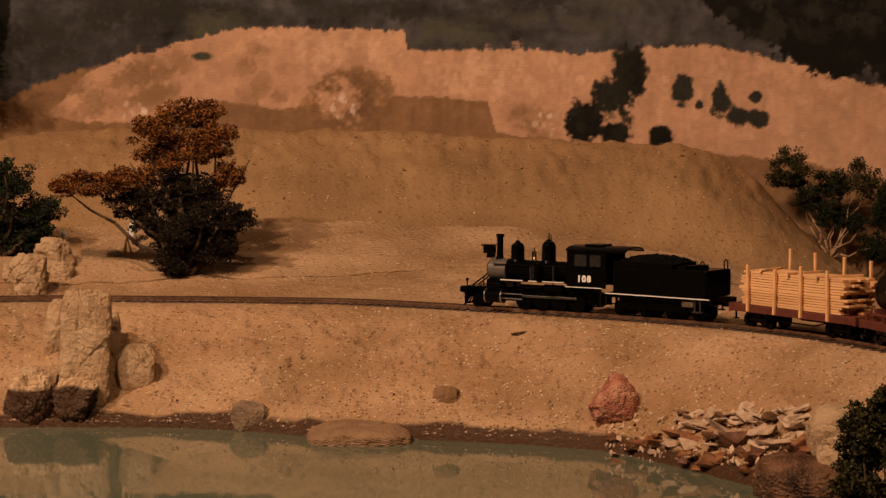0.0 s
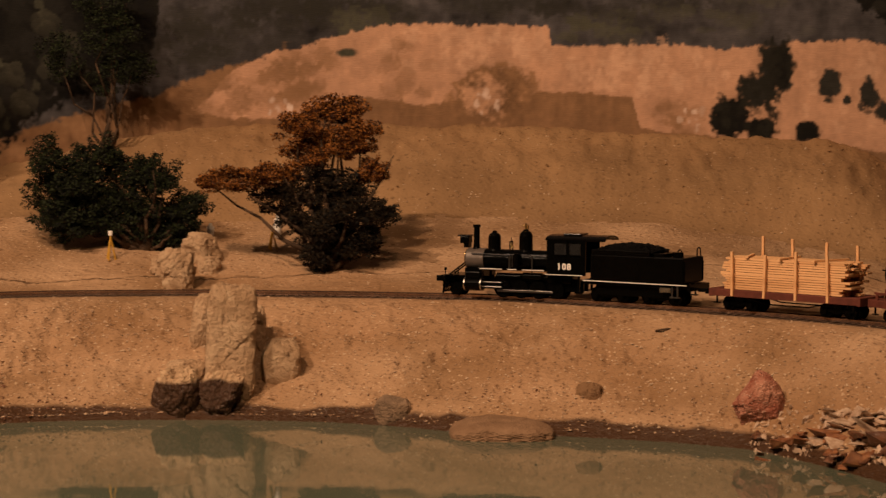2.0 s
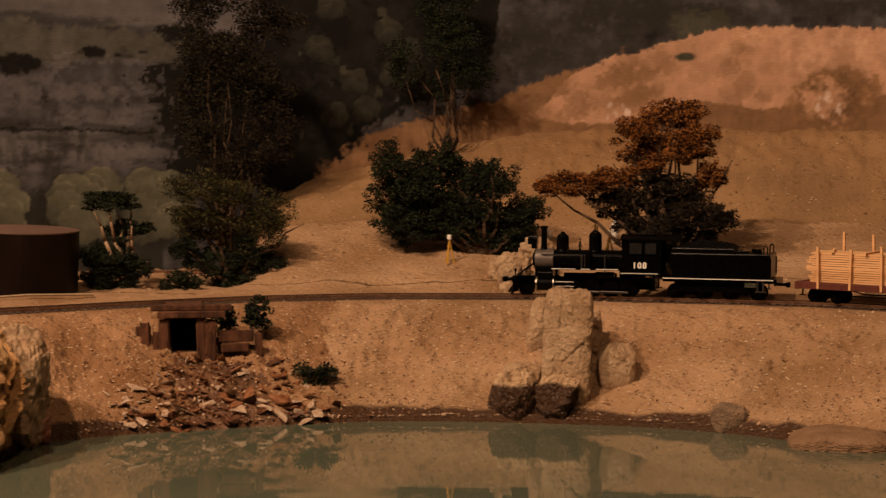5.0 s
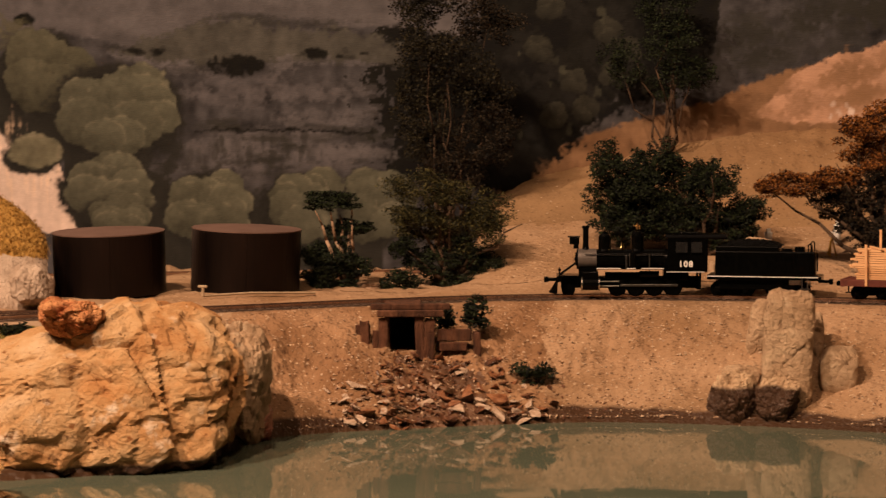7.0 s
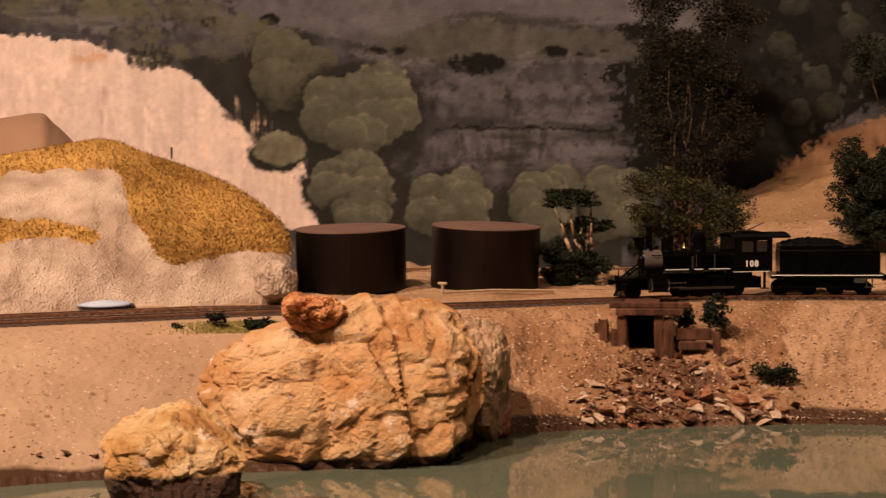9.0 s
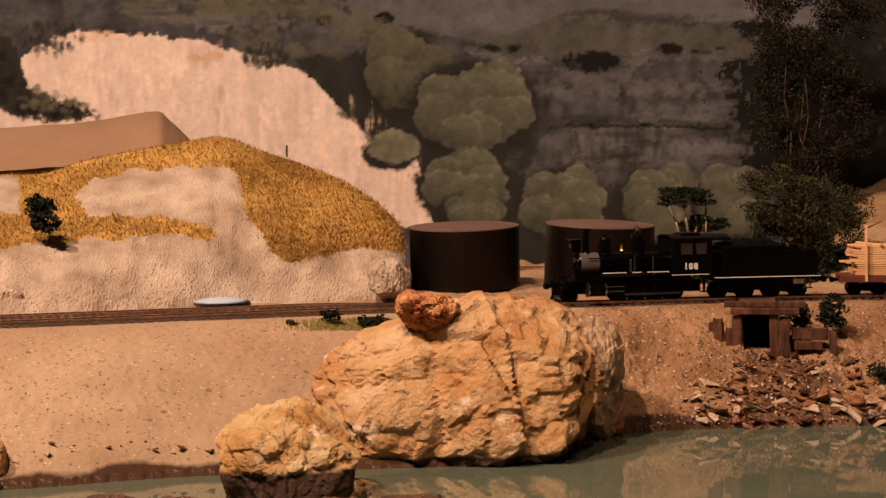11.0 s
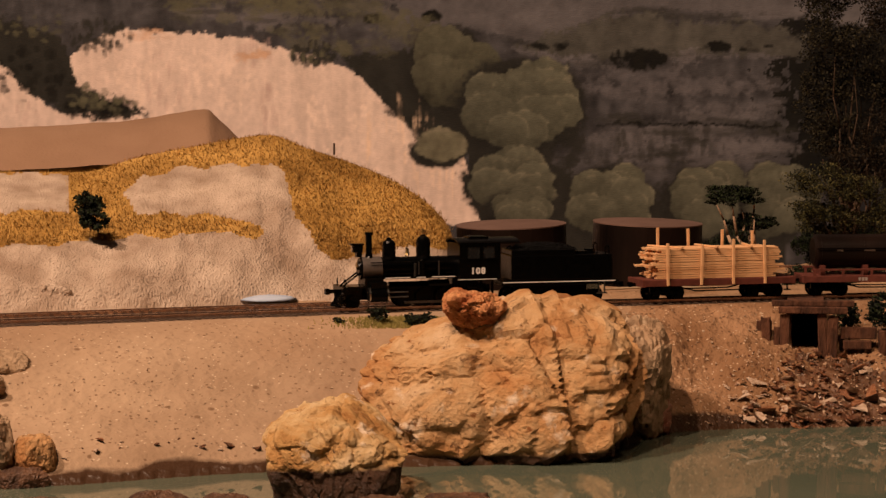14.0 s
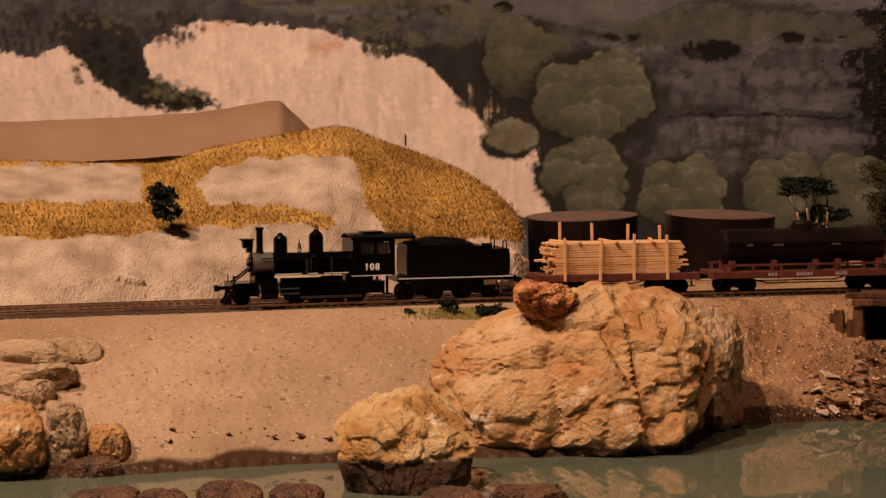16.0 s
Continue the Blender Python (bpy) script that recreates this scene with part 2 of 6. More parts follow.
def waterline(m, level=0.0):
    """Sand or stone soaked dark up to an uneven line over the water."""
    n, link = m.node_tree.nodes, m.node_tree.links.new
    b = n["Principled BSDF"]
    old = b.inputs["Base Color"].links[0].from_socket
    geo = n.new("ShaderNodeNewGeometry")
    sep = n.new("ShaderNodeSeparateXYZ")
    link(geo.outputs["Position"], sep.inputs[0])
    ns = n.new("ShaderNodeTexNoise")
    ns.inputs["Scale"].default_value, ns.inputs["Detail"].default_value = 35, 6
    link(geo.outputs["Position"], ns.inputs["Vector"])
    add = n.new("ShaderNodeMath")
    add.operation = "MULTIPLY_ADD"
    add.inputs[1].default_value = -0.011
    link(ns.outputs[0], add.inputs[0])
    link(sep.outputs[2], add.inputs[2])
    rg = n.new("ShaderNodeMapRange")
    rg.inputs["From Min"].default_value, rg.inputs["From Max"].default_value = level - 0.0008, level + 0.0012
    rg.inputs["To Min"].default_value, rg.inputs["To Max"].default_value = 1, 0
    link(add.outputs[0], rg.inputs["Value"])
    mx = n.new("ShaderNodeMix")
    mx.data_type = "RGBA"
    link(rg.outputs[0], mx.inputs[0])
    link(old, mx.inputs[6])
    mx.inputs[7].default_value = (0.058, 0.030, 0.016, 1)
    link(mx.outputs[2], b.inputs["Base Color"])
    rr = n.new("ShaderNodeMapRange")
    rr.inputs["To Min"].default_value, rr.inputs["To Max"].default_value = 0.92, 0.3
    link(rg.outputs[0], rr.inputs["Value"])
    link(rr.outputs[0], b.inputs["Roughness"])


WETFOOT = mat("wet_footed_rock", (0.40, 0.27, 0.16), (0.60, 0.44, 0.28), 95, 0.8, 0.9, 700, c3=(0.28, 0.17, 0.10), spots=0.60)
waterline(WETFOOT, 0.016)
waterline(OCHRE, 0.0)
waterline(YELLOWROCK, 0.010)
waterline(SAND, 0.002)
waterline(RUSTSHADESAND, 0.002)
waterline(PLASTER)
# the painted scenery
P_SKY = mat("paint_grey_hill", (0.040, 0.041, 0.046), (0.115, 0.108, 0.115), 7, 0.75, 0.15, 40, c3=(0.045, 0.044, 0.048), spots=0.58, stretch=(1, 1, 2.2))
PAINTING = bpy.data.materials.new("scenic_paint")
PAINTING.use_nodes = True
_n = PAINTING.node_tree.nodes
_c = _n.new("ShaderNodeVertexColor")
_c.layer_name = "paint"
_b = _n["Principled BSDF"]
_g = _n.new("ShaderNodeTexNoise")
_g.inputs["Scale"].default_value, _g.inputs["Detail"].default_value = 260, 3
_k = _n.new("ShaderNodeBump")
_k.inputs["Strength"].default_value, _k.inputs["Distance"].default_value = 0.25, 0.001
PAINTING.node_tree.links.new(_g.outputs[0], _k.inputs["Height"])
PAINTING.node_tree.links.new(_k.outputs[0], _b.inputs["Normal"])
PAINTING.node_tree.links.new(_c.outputs[0], _b.inputs["Base Color"])
_b.inputs["Roughness"].default_value = 0.8
_b.inputs["Specular IOR Level"].default_value = 0.15


# ---- mesh helpers
def part(name, bm, material, parent=None, label="", smooth=False):
    me = bpy.data.meshes.new(name)
    bm.to_mesh(me)
    bm.free()
    if smooth:
        me.shade_smooth()
    for m in material if isinstance(material, (list, tuple)) else (material,):
        me.materials.append(m)
    ob = new(name, me)
    if parent:
        ob.parent = parent
    if label:
        ob["label"] = label
    return ob


def from_arrays(name, verts, faces, material, parent=None, label="", smooth=False, index=None):
    me = bpy.data.meshes.new(name)
    me.from_pydata([tuple(v) for v in verts], [], [tuple(int(i) for i in f) for f in faces])
    for m in material if isinstance(material, (list, tuple)) else (material,):
        me.materials.append(m)
    if index is not None:
        me.polygons.foreach_set("material_index", [int(i) for i in index])
    if smooth:
        me.shade_smooth()
    me.update()
    ob = new(name, me)
    if parent:
        ob.parent = parent
    if label:
        ob["label"] = label
    return ob


def thing(name, m, label, category, group="", kind=""):
    e = new(name)
    e.empty_display_size = 0.01
    e.matrix_basis = m
    return tagged(e, label, category, group, kind)


def box(bm, x0, x1, y0, y1, z0, z1, bevel=0.0):
    r = bmesh.ops.create_cube(bm, size=1)
    for v in r["verts"]:
        v.co = ((x0 + x1) / 2 + v.co.x * (x1 - x0), (y0 + y1) / 2 + v.co.y * (y1 - y0), (z0 + z1) / 2 + v.co.z * (z1 - z0))
    if bevel:
        es = {e for v in r["verts"] for e in v.link_edges}
        bmesh.ops.bevel(bm, geom=list(es), offset=bevel, segments=2, affect="EDGES", profile=0.5)
    return bm


def tube(bm, p, q, r0, r1=None, seg=20, caps=True):
    p, q = Vector(p), Vector(q)
    d = q - p
    r = bmesh.ops.create_cone(bm, cap_ends=caps, segments=seg, radius1=r0, radius2=r0 if r1 is None else r1, depth=d.length)
    m = Matrix.Translation((p + q) / 2) @ d.to_track_quat("Z", "Y").to_matrix().to_4x4()
    bmesh.ops.transform(bm, matrix=m, verts=r["verts"])
    return bm


def lathe(bm, profile, centre=(0, 0, 0), seg=28):
    rings = []
    for rad, z in profile:
        rings.append([bm.verts.new((centre[0] + rad * math.cos(2 * math.pi * k / seg), centre[1] + rad * math.sin(2 * math.pi * k / seg), centre[2] + z)) for k in range(seg)])
    for a, b in zip(rings, rings[1:]):
        for k in range(seg):
            bm.faces.new((a[k], a[(k + 1) % seg], b[(k + 1) % seg], b[k]))
    bm.faces.new(rings[-1])
    bm.faces.new(list(reversed(rings[0])))
    return bm


def B(*boxes, bevel=0.0):
    bm = bmesh.new()
    for b in boxes:
        box(bm, *b, bevel=bevel)
    return bm


def T(*tubes, seg=20):
    bm = bmesh.new()
    for t in tubes:
        tube(bm, *t, seg=seg)
    return bm


def curve(points):
    xs = np.array([p[0] for p in points], float)
    ys = np.array([p[1] for p in points], float)
    o = np.argsort(xs)
    xs, ys = xs[o], ys[o]
    d = np.diff(ys) / np.diff(xs)
    s = np.concatenate([[d[0]], np.where(d[1:] * d[:-1] > 0, 2 * d[1:] * d[:-1] / np.where(np.abs(d[1:] + d[:-1]) < 1e-9, 1e-9, d[1:] + d[:-1]), 0), [d[-1]]])

    def f(x):
        x = np.clip(x, xs[0], xs[-1])
        i = np.clip(np.searchsorted(xs, x) - 1, 0, len(xs) - 2)
        h = xs[i + 1] - xs[i]
        u = (x - xs[i]) / h
        return (2 * u**3 - 3 * u**2 + 1) * ys[i] + (u**3 - 2 * u**2 + u) * h * s[i] + (3 * u**2 - 2 * u**3) * ys[i + 1] + (u**3 - u**2) * h * s[i + 1]
    return f


rng = np.random.default_rng(5)


def fbm(x, y, seed=0.0, octaves=5):
    """Smooth value noise of arrays, about -1 to 1."""
    total, amp = 0, 1.0
    for k in range(octaves):
        xx, yy = np.asarray(x) * 2**k + seed * 17.3 + k * 5.1, np.asarray(y) * 2**k + seed * 9.7 + k * 3.3
        xi, yi = np.floor(xx), np.floor(yy)
        u, v = xx - xi, yy - yi
        u, v = u * u * (3 - 2 * u), v * v * (3 - 2 * v)

        def h(a, b):
            q = np.sin(a * 127.1 + b * 311.7) * 43758.5453
            return (q - np.floor(q)) * 2 - 1
        total = total + amp * ((h(xi, yi) * (1 - u) + h(xi + 1, yi) * u) * (1 - v) + (h(xi, yi + 1) * (1 - u) + h(xi + 1, yi + 1) * u) * v)
        amp *= 0.5
    return total


# ---- the plan: track, shore and hill, range over bearing
track_r = curve([(-60, 1.12), (-46, 1.135), (-40, 1.15), (-37, 1.162), (-32, 1.188), (-26, 1.222), (-22, 1.255), (-18.4, 1.282), (-15, 1.293), (-11, 1.29), (-8.7, 1.281), (-6, 1.270), (-3, 1.258), (0.45, 1.222), (4, 1.183), (7.8, 1.136), (10.3, 1.095), (12.6, 1.04), (16, 0.94), (20, 0.80)])
shore_r = curve([(-60, 0.95), (-43, 0.96), (-38, 0.977), (-32, 0.99), (-28.5, 1.0), (-26.5, 1.05), (-25, 1.10), (-21.5, 1.125), (-15, 1.153), (-8, 1.137), (-5.4, 1.118), (-3.5, 1.098), (0, 1.085), (4.4, 1.06), (7, 1.01), (8.5, 0.975), (11.6, 0.92), (16, 0.80), (20, 0.70)])
hill_top = curve([(-60, -4.3), (-19.5, -4.3), (-18.68, -2.42), (-16.57, -1.45), (-11.82, -0.48), (-10.18, -0.31), (-6.21, -0.26), (-1.36, -0.39), (3.51, -0.63), (7.05, -0.73), (8.81, -1.52), (10.26, -2.95), (12.60, -4.50), (20, -5.2)])
hill_foot = curve([(-60, -4.45), (-20.5, -4.45), (-18.11, -2.95), (-10.98, -2.96), (-5.40, -2.93), (1.90, -3.07), (6.77, -3.80), (9.97, -4.39), (20, -5.6)])


CULVERT_A, CULVERT_E = -21.22, -6.04
CULVERT_R = 1.190
CULVERT_Z = EYE + CULVERT_R * math.tan(radians(CULVERT_E - 0.55))


def smooth(a, b, x):
    u = np.clip((x - a) / (b - a), 0, 1)
    return u * u * (3 - 2 * u)


def ground_z(a, r):
    a, r = np.asarray(a, float), np.asarray(r, float)
    rt, rs = track_r(a), shore_r(a)
    near, far = rt - 0.020, rt + 0.022
    u = np.clip((r - rs) / (near - rs), 0, 1)
    bank = (RAIL - 0.0022) * (0.10 * smooth(0, 0.12, u) + 0.90 * smooth(-0.25, 1.02, u) ** 1.25)
    bank = bank + (0.0035 * (1 - 0.7 * smooth(-28, -33, a)) * fbm(a * 0.8, r * 45, 1) + 0.0015 * (1 - 0.7 * smooth(-28, -33, a)) * fbm(a * 5, r * 170, 2)) * np.sin(np.pi * np.clip(u, 0, 1)) ** 0.6
    bed = -0.03 * np.clip((rs - r) / 0.12, 0, 1)
    foot_r, top_r = 1.44, BACK - 0.008
    zf, zt = EYE + foot_r * np.tan(np.radians(hill_foot(a))), EYE + top_r * np.tan(np.radians(hill_top(a)))
    v = np.clip((r - far) / (foot_r - far), 0, 1)
    flat = RAIL - 0.0022 + (zf - RAIL + 0.0022) * v ** 1.3 + 0.0022 * fbm(a * 0.7, r * 30, 3) * smooth(0, 0.2, v)
    w = np.clip((r - foot_r) / (top_r - foot_r), 0, 1)
    hill = zf + (zt - zf) * (0.75 * w + 0.25 * smooth(0, 0.5, w)) + (0.006 * fbm(a * 0.5, r * 18, 4) + 0.0042 * fbm(a * 3.2, r * 55, 5)) * w * (1 - 0.6 * w)
    z = np.where(r < rs, bed, bank)
    z = np.where(r > near, RAIL - 0.0022, z)
    z = np.where(r > far, flat, z)
    z = np.where(r > foot_r, hill, z)
    notch = (np.abs(a - CULVERT_A) < 0.40) & (r > CULVERT_R - 0.004) & (r < rt - 0.010)
    return np.where(notch, np.minimum(z, CULVERT_Z - 0.002), z)


def gp(a, e, lift=0.0):
    """Where the line of sight meets the ground."""
    lo, hi = 0.75, BACK - 0.01
    for n in (150, 12):
        r = np.linspace(lo, hi, n)
        below = np.nonzero(EYE + r * math.tan(radians(e)) <= ground_z(np.full_like(r, a), r))[0]
        if not len(below):
            lo = hi = BACK - 0.02
            break
        k = int(below[0])
        lo, hi = float(r[max(k - 1, 0)]), float(r[k])
    return polar(a, hi, float(ground_z(a, hi)) + lift)


def make_ground():
    az = np.arange(-54, 20.01, 0.075)
    rr = np.concatenate([np.arange(0.70, 0.90, 0.02), np.arange(0.90, 1.34, 0.002), np.arange(1.34, BACK + 0.03, 0.005)])
    A, R = np.meshgrid(az, rr, indexing="ij")
    Z = ground_z(A, R)
    n, k = A.shape
    V = np.stack([R * np.sin(np.radians(A)), R * np.cos(np.radians(A)), Z], -1).reshape(-1, 3)
    i, j = np.meshgrid(np.arange(n - 1), np.arange(k - 1), indexing="ij")
    q = (i * k + j).ravel()
    F = np.stack([q, q + 1, q + k + 1, q + k], -1)
    a, r, z = A[:-1, :-1].ravel(), R[:-1, :-1].ravel(), Z[:-1, :-1].ravel()
    rt = track_r(a)
    idx = np.zeros(len(q), int)
    jag = fbm(a * 1.2, r * 40, 7)
    idx[(r > 1.435 + 0.006 * jag) & (a > -20.5)] = 1
    idx[z < -0.004] = 2
    idx[(r < rt - 0.016) & (a < -30.5 + 0.8 * jag)] = 3
    # bank around the culvert: rustier sand, darkened to carry shade as well
    idx[(r < rt - 0.014) & (a > -25.9 + 0.8 * jag) & (a < -17.2 + 0.9 * jag) & (z > -0.004)] = 5
    idx[(np.abs(a + 20.4 - 12 * (1.19 - r)) < 0.8 + 14 * (1.20 - r) + 0.5 * jag) & (r < 1.185) & (z > -0.004)] = 6
    idx[np.abs(r - rt) < 0.016 + 0.002 * jag] = 4
    ob = from_arrays("ground", V, F, [SAND, HILLSAND, WETSAND, PLASTER, GRAVELBED, RUSTSHADESAND, DAMPSOIL], smooth=True, index=idx)
    return tagged(ob, "sandy tan ground with a weathered bank and a bare hill", "ground", kind="structure")


make_ground()

bm = bmesh.new()
vs = [bm.verts.new(polar(a, r, 0)) for r in (0.30, 1.22) for a in range(-60, 27, 2)]
h = len(vs) // 2
for k in range(h - 1):
    bm.faces.new((vs[k + 1], vs[k], vs[h + k], vs[h + k + 1]))
tagged(part("water", bm, WATER), "still murky green pond water", "water", kind="structure")


# ---- room round the layout
def room():
    x0, x1, y0, y1, z0, z1 = -2.0, 1.6, -1.3, 1.75, -1.0, 1.4
    t = 0.1
    for name, b in (("floor", (x0, x1, y0, y1, z0 - t, z0)), ("ceiling", (x0, x1, y0, y1, z1, z1 + t)), ("wall_north", (x0, x1, y1, y1 + t, z0, z1)), ("wall_south", (x0, x1, y0 - t, y0, z0, z1)), ("wall_west", (x0 - t, x0, y0, y1, z0, z1)), ("wall_east", (x1, x1 + t, y0, y1, z0, z1))):
        tagged(part(name, B(b), ROOMWALL), "plain dim room surface round the layout", name.split("_")[0], kind="structure")


room()


def plinth():
    """The plain base that carries the layout."""
    az = list(range(-60, 25, 3))
    V, F = [], []
    for a in az:
        for r, z in ((0.30, -0.012), (BACK + 0.03, -0.085), (BACK + 0.03, -1.0), (0.30, -1.0)):
            V.append(polar(a, r, z))
    for m in range(len(az) - 1):
        for c in range(4):
            F.append((4 * m + c, 4 * m + 4 + c, 4 * m + 4 + (c + 1) % 4, 4 * m + (c + 1) % 4))
    F += [(0, 1, 2, 3), tuple(4 * (len(az) - 1) + c for c in (3, 2, 1, 0))]
    tagged(from_arrays("plinth", V, F, ROOMWALL), "plain dark base under the layout", "plinth", kind="structure")


plinth()


# ---- painted backdrop: a curved board that carries a brushed landscape
GA = np.arange(-48.0, 14.51, 0.045)
GE = np.arange(-5.2, 4.61, 0.045)
AA, EE = np.meshgrid(GA, GE, indexing="ij")
W1 = fbm(AA * 0.9, EE * 0.9, 61, 4)
W2 = fbm(AA * 3.1, EE * 3.1, 62, 4)
W3 = fbm(AA * 9.0, EE * 9.0, 63, 3)
STREAK = fbm(AA * 6.0, EE * 0.7, 64, 4)
LEVEL = fbm(AA * 0.7, EE * 2.4, 65, 4)
CANVAS_RGB = np.zeros(AA.shape + (3,))
CANVAS_RGB[:] = (0.052, 0.051, 0.056)
CANVAS_RGB *= (1 + 0.26 * LEVEL + 0.30 * W2 + 0.20 * W1 + 0.10 * STREAK)[..., None]


def lay(alpha, rgb, tone=0.0):
    al = np.clip(alpha, 0, 1)[..., None]
    CANVAS_RGB[:] = CANVAS_RGB * (1 - al) + np.array(rgb) * np.clip(1 + tone, 0.2, 2)[..., None] * al if np.ndim(tone) else CANVAS_RGB * (1 - al) + np.array(rgb) * al


def ramp(x, w):
    return np.clip(x / w + 0.5, 0, 1)


def field(rgb, top, bottom, jag=0.10, soft=0.05, tone=None):
    """A brushed area between two lines of (bearing, height angle)."""
    a0, a1 = max(min(p[0] for p in top), min(p[0] for p in bottom)), min(max(p[0] for p in top), max(p[0] for p in bottom))
    wob = jag * (0.5 * W2 + 0.6 * W3)
    t, b = curve(top)(AA) + wob, curve(bottom)(AA) + wob * 0.8
    al = ramp(t - EE, soft) * ramp(EE - b, soft) * ramp(AA - a0 - 0.05 + 2.2 * wob, 0.12) * ramp(a1 - AA, 0.08)
    lay(al, rgb, 0.10 * W2 + 0.10 * STREAK if tone is None else tone)


def ovals(rgb, items, jag=0.25, soft=0.18, tone=None, rim=None):
    """Rounded brushed masses: bearing, height angle, width, height; a rim colour catches their upper edge."""
    for a, e, w, h in items:
        x, y = (AA - a) / (w / 2), (EE - e) / (h / 2)
        d = 1 - np.sqrt(x * x + y * y) + jag * (0.5 * W2 + 0.6 * W3 * 0.6)
        lay(ramp(d, soft), rgb, 0.20 * W2 + 0.12 * W3 if tone is None else tone)
        if rim is not None:
            edge = np.exp(-((d - 0.13) / 0.10) ** 2) * np.clip(0.4 + 0.7 * y + 0.35 * x, 0, 1) * np.clip(0.55 + 0.8 * W2, 0, 1)
            lay(0.75 * edge, rim)


def bush(item, rgb, rim, seed):
    """A painted bush: scalloped lobes stacked inside an oval, each with a shaded foot and a dabbed light edge."""
    a, e, w, h = item
    g = np.random.default_rng(seed)
    lobes = []
    for k in range(13):
        th, q = k * 2.4 + g.uniform(-0.4, 0.4), g.uniform(0.30, 0.64)
        lobes.append((a + w / 2 * q * math.cos(th), e + h / 2 * q * math.sin(th), g.uniform(0.17, 0.27) * min(w, h)))
    lobes.sort(key=lambda p: -p[1])
    lobes.insert(0, (a, e, 0.38 * min(w, h)))
    for n, (ca, ce, rad) in enumerate(lobes):
        x, y = (AA - ca) / (rad * 1.15), (EE - ce) / rad
        d = 1 - np.sqrt(x * x + y * y) + 0.07 * W2 + 0.05 * W3
        tone = g.uniform(-0.18, 0.14) + 0.34 * np.clip(y + 0.3 * x, -1, 1) + 0.12 * W2 + 0.06 * W3
        lay(ramp(d, 0.07), rgb, tone)
        edge = np.exp(-((d - 0.07) / 0.05) ** 2) * np.clip(0.2 + 0.8 * y + 0.35 * x, 0, 1) * np.clip(0.2 + 1.4 * W2, 0, 1)
        lay(0.55 * edge, rim)


def strokes(rgb, items, count, size, tall=1.0, seed=1, strength=0.6):
    """Loose brush marks inside oval areas."""
    g = np.random.default_rng(seed)
    for a, e, w, h in items:
        for k in range(count):
            th, q = g.uniform(0, 6.283), g.uniform(0, 1) ** 0.5
            ca, ce = a + w / 2 * q * math.cos(th), e + h / 2 * q * math.sin(th)
            sx = size * g.uniform(0.5, 1.3)
            sy = sx * tall * g.uniform(0.6, 1.3)
            i0, i1 = np.searchsorted(GA, (ca - sx, ca + sx))
            j0, j1 = np.searchsorted(GE, (ce - sy, ce + sy))
            if i1 <= i0 or j1 <= j0:
                continue
            sl = (slice(i0, i1), slice(j0, j1))
            x, y = (AA[sl] - ca) / sx, (EE[sl] - ce) / sy
            al = strength * g.uniform(0.4, 1) * ramp(0.75 - np.sqrt(x * x + y * y) + 0.35 * W3[sl] + 0.2 * W2[sl], 0.35)
            CANVAS_RGB[sl] = CANVAS_RGB[sl] * (1 - al[..., None]) + np.array(rgb) * g.uniform(0.85, 1.15) * al[..., None]


C_BUSH = (0.072, 0.074, 0.054)
C_DARK, C_SHADE, C_OLIVE, C_SAGE = (0.005, 0.005, 0.004), (0.022, 0.022, 0.019), (0.090, 0.088, 0.056), (0.062, 0.064, 0.046)
C_LIGHT, C_GREY, C_TAN, C_TANLIGHT = (0.20, 0.185, 0.135), (0.115, 0.110, 0.118), (0.46, 0.275, 0.18), (0.55, 0.355, 0.245)
C_BROWN, C_PALE, C_CREAM, C_MAUVE = (0.205, 0.118, 0.063), (0.67, 0.540, 0.470), (0.80, 0.64, 0.54), (0.44, 0.31, 0.28)
# right stretch: the tan cliff under a dark crest
strokes(C_SHADE, [(-7.79, 3.03, 6.34, 1.27), (0.24, 3.26, 9.67, 1.28), (-11.33, 2.11, 5.44, 1.73)], 30, 0.8, 0.4, 21)
strokes(C_SAGE, [(-6.20, 2.45, 2.56, 0.88), (4.28, 2.91, 6.42, 1.36), (0.41, 2.38, 2.91, 0.80)], 16, 0.6, 0.5, 22, 0.5)
field(C_BROWN, [(-18.51, -1.93), (-15.92, -0.48), (-12.47, 0.49), (-9.88, 1.46), (-7.32, 1.84), (-1.37, 1.32), (5.10, 1.35), (9.10, 0.56), (12.52, -0.38), (14.5, -1.5)], [(-20, -5.2), (14.5, -5.2)], 0.12, 0.10)
field(C_TAN, [(-11.17, 0.09), (-9.88, 1.38), (-8.59, 1.84), (-7.29, 2.16), (-5.68, 2.55), (-4.60, 2.58), (-1.13, 2.51), (-1.01, 1.97), (1.87, 2.01), (3.97, 1.91), (5.89, 2.07), (7.17, 2.15), (8.76, 1.91), (10.50, 1.44), (12.50, 1.04), (14.5, 1.6)],
      [(-11.17, 0.06), (-9.88, -0.15), (-8.58, -0.15), (-6.48, 0.51), (-4.54, 0.27), (-3.63, 0.42), (-2.66, -0.06), (-1.36, 0.67), (1.23, 0.53), (1.56, -0.36), (3.51, -0.59), (7.53, -0.89), (12.55, -1.64), (14.5, -3)], 0.10, 0.05, 0.05 * STREAK + 0.07 * W1 + 0.05 * W2)
strokes(C_BROWN, [(-10.2, 0.35, 2.6, 1.5), (-8.4, 0.9, 1.8, 0.8)], 16, 0.5, 0.7, 99, 0.45)
strokes(C_TANLIGHT, [(-3.63, 1.83, 5.16, 1.21), (1.63, 1.33, 5.34, 1.13), (8.62, 0.64, 5.70, 2.40)], 40, 0.22, 1.5, 23, 0.45)
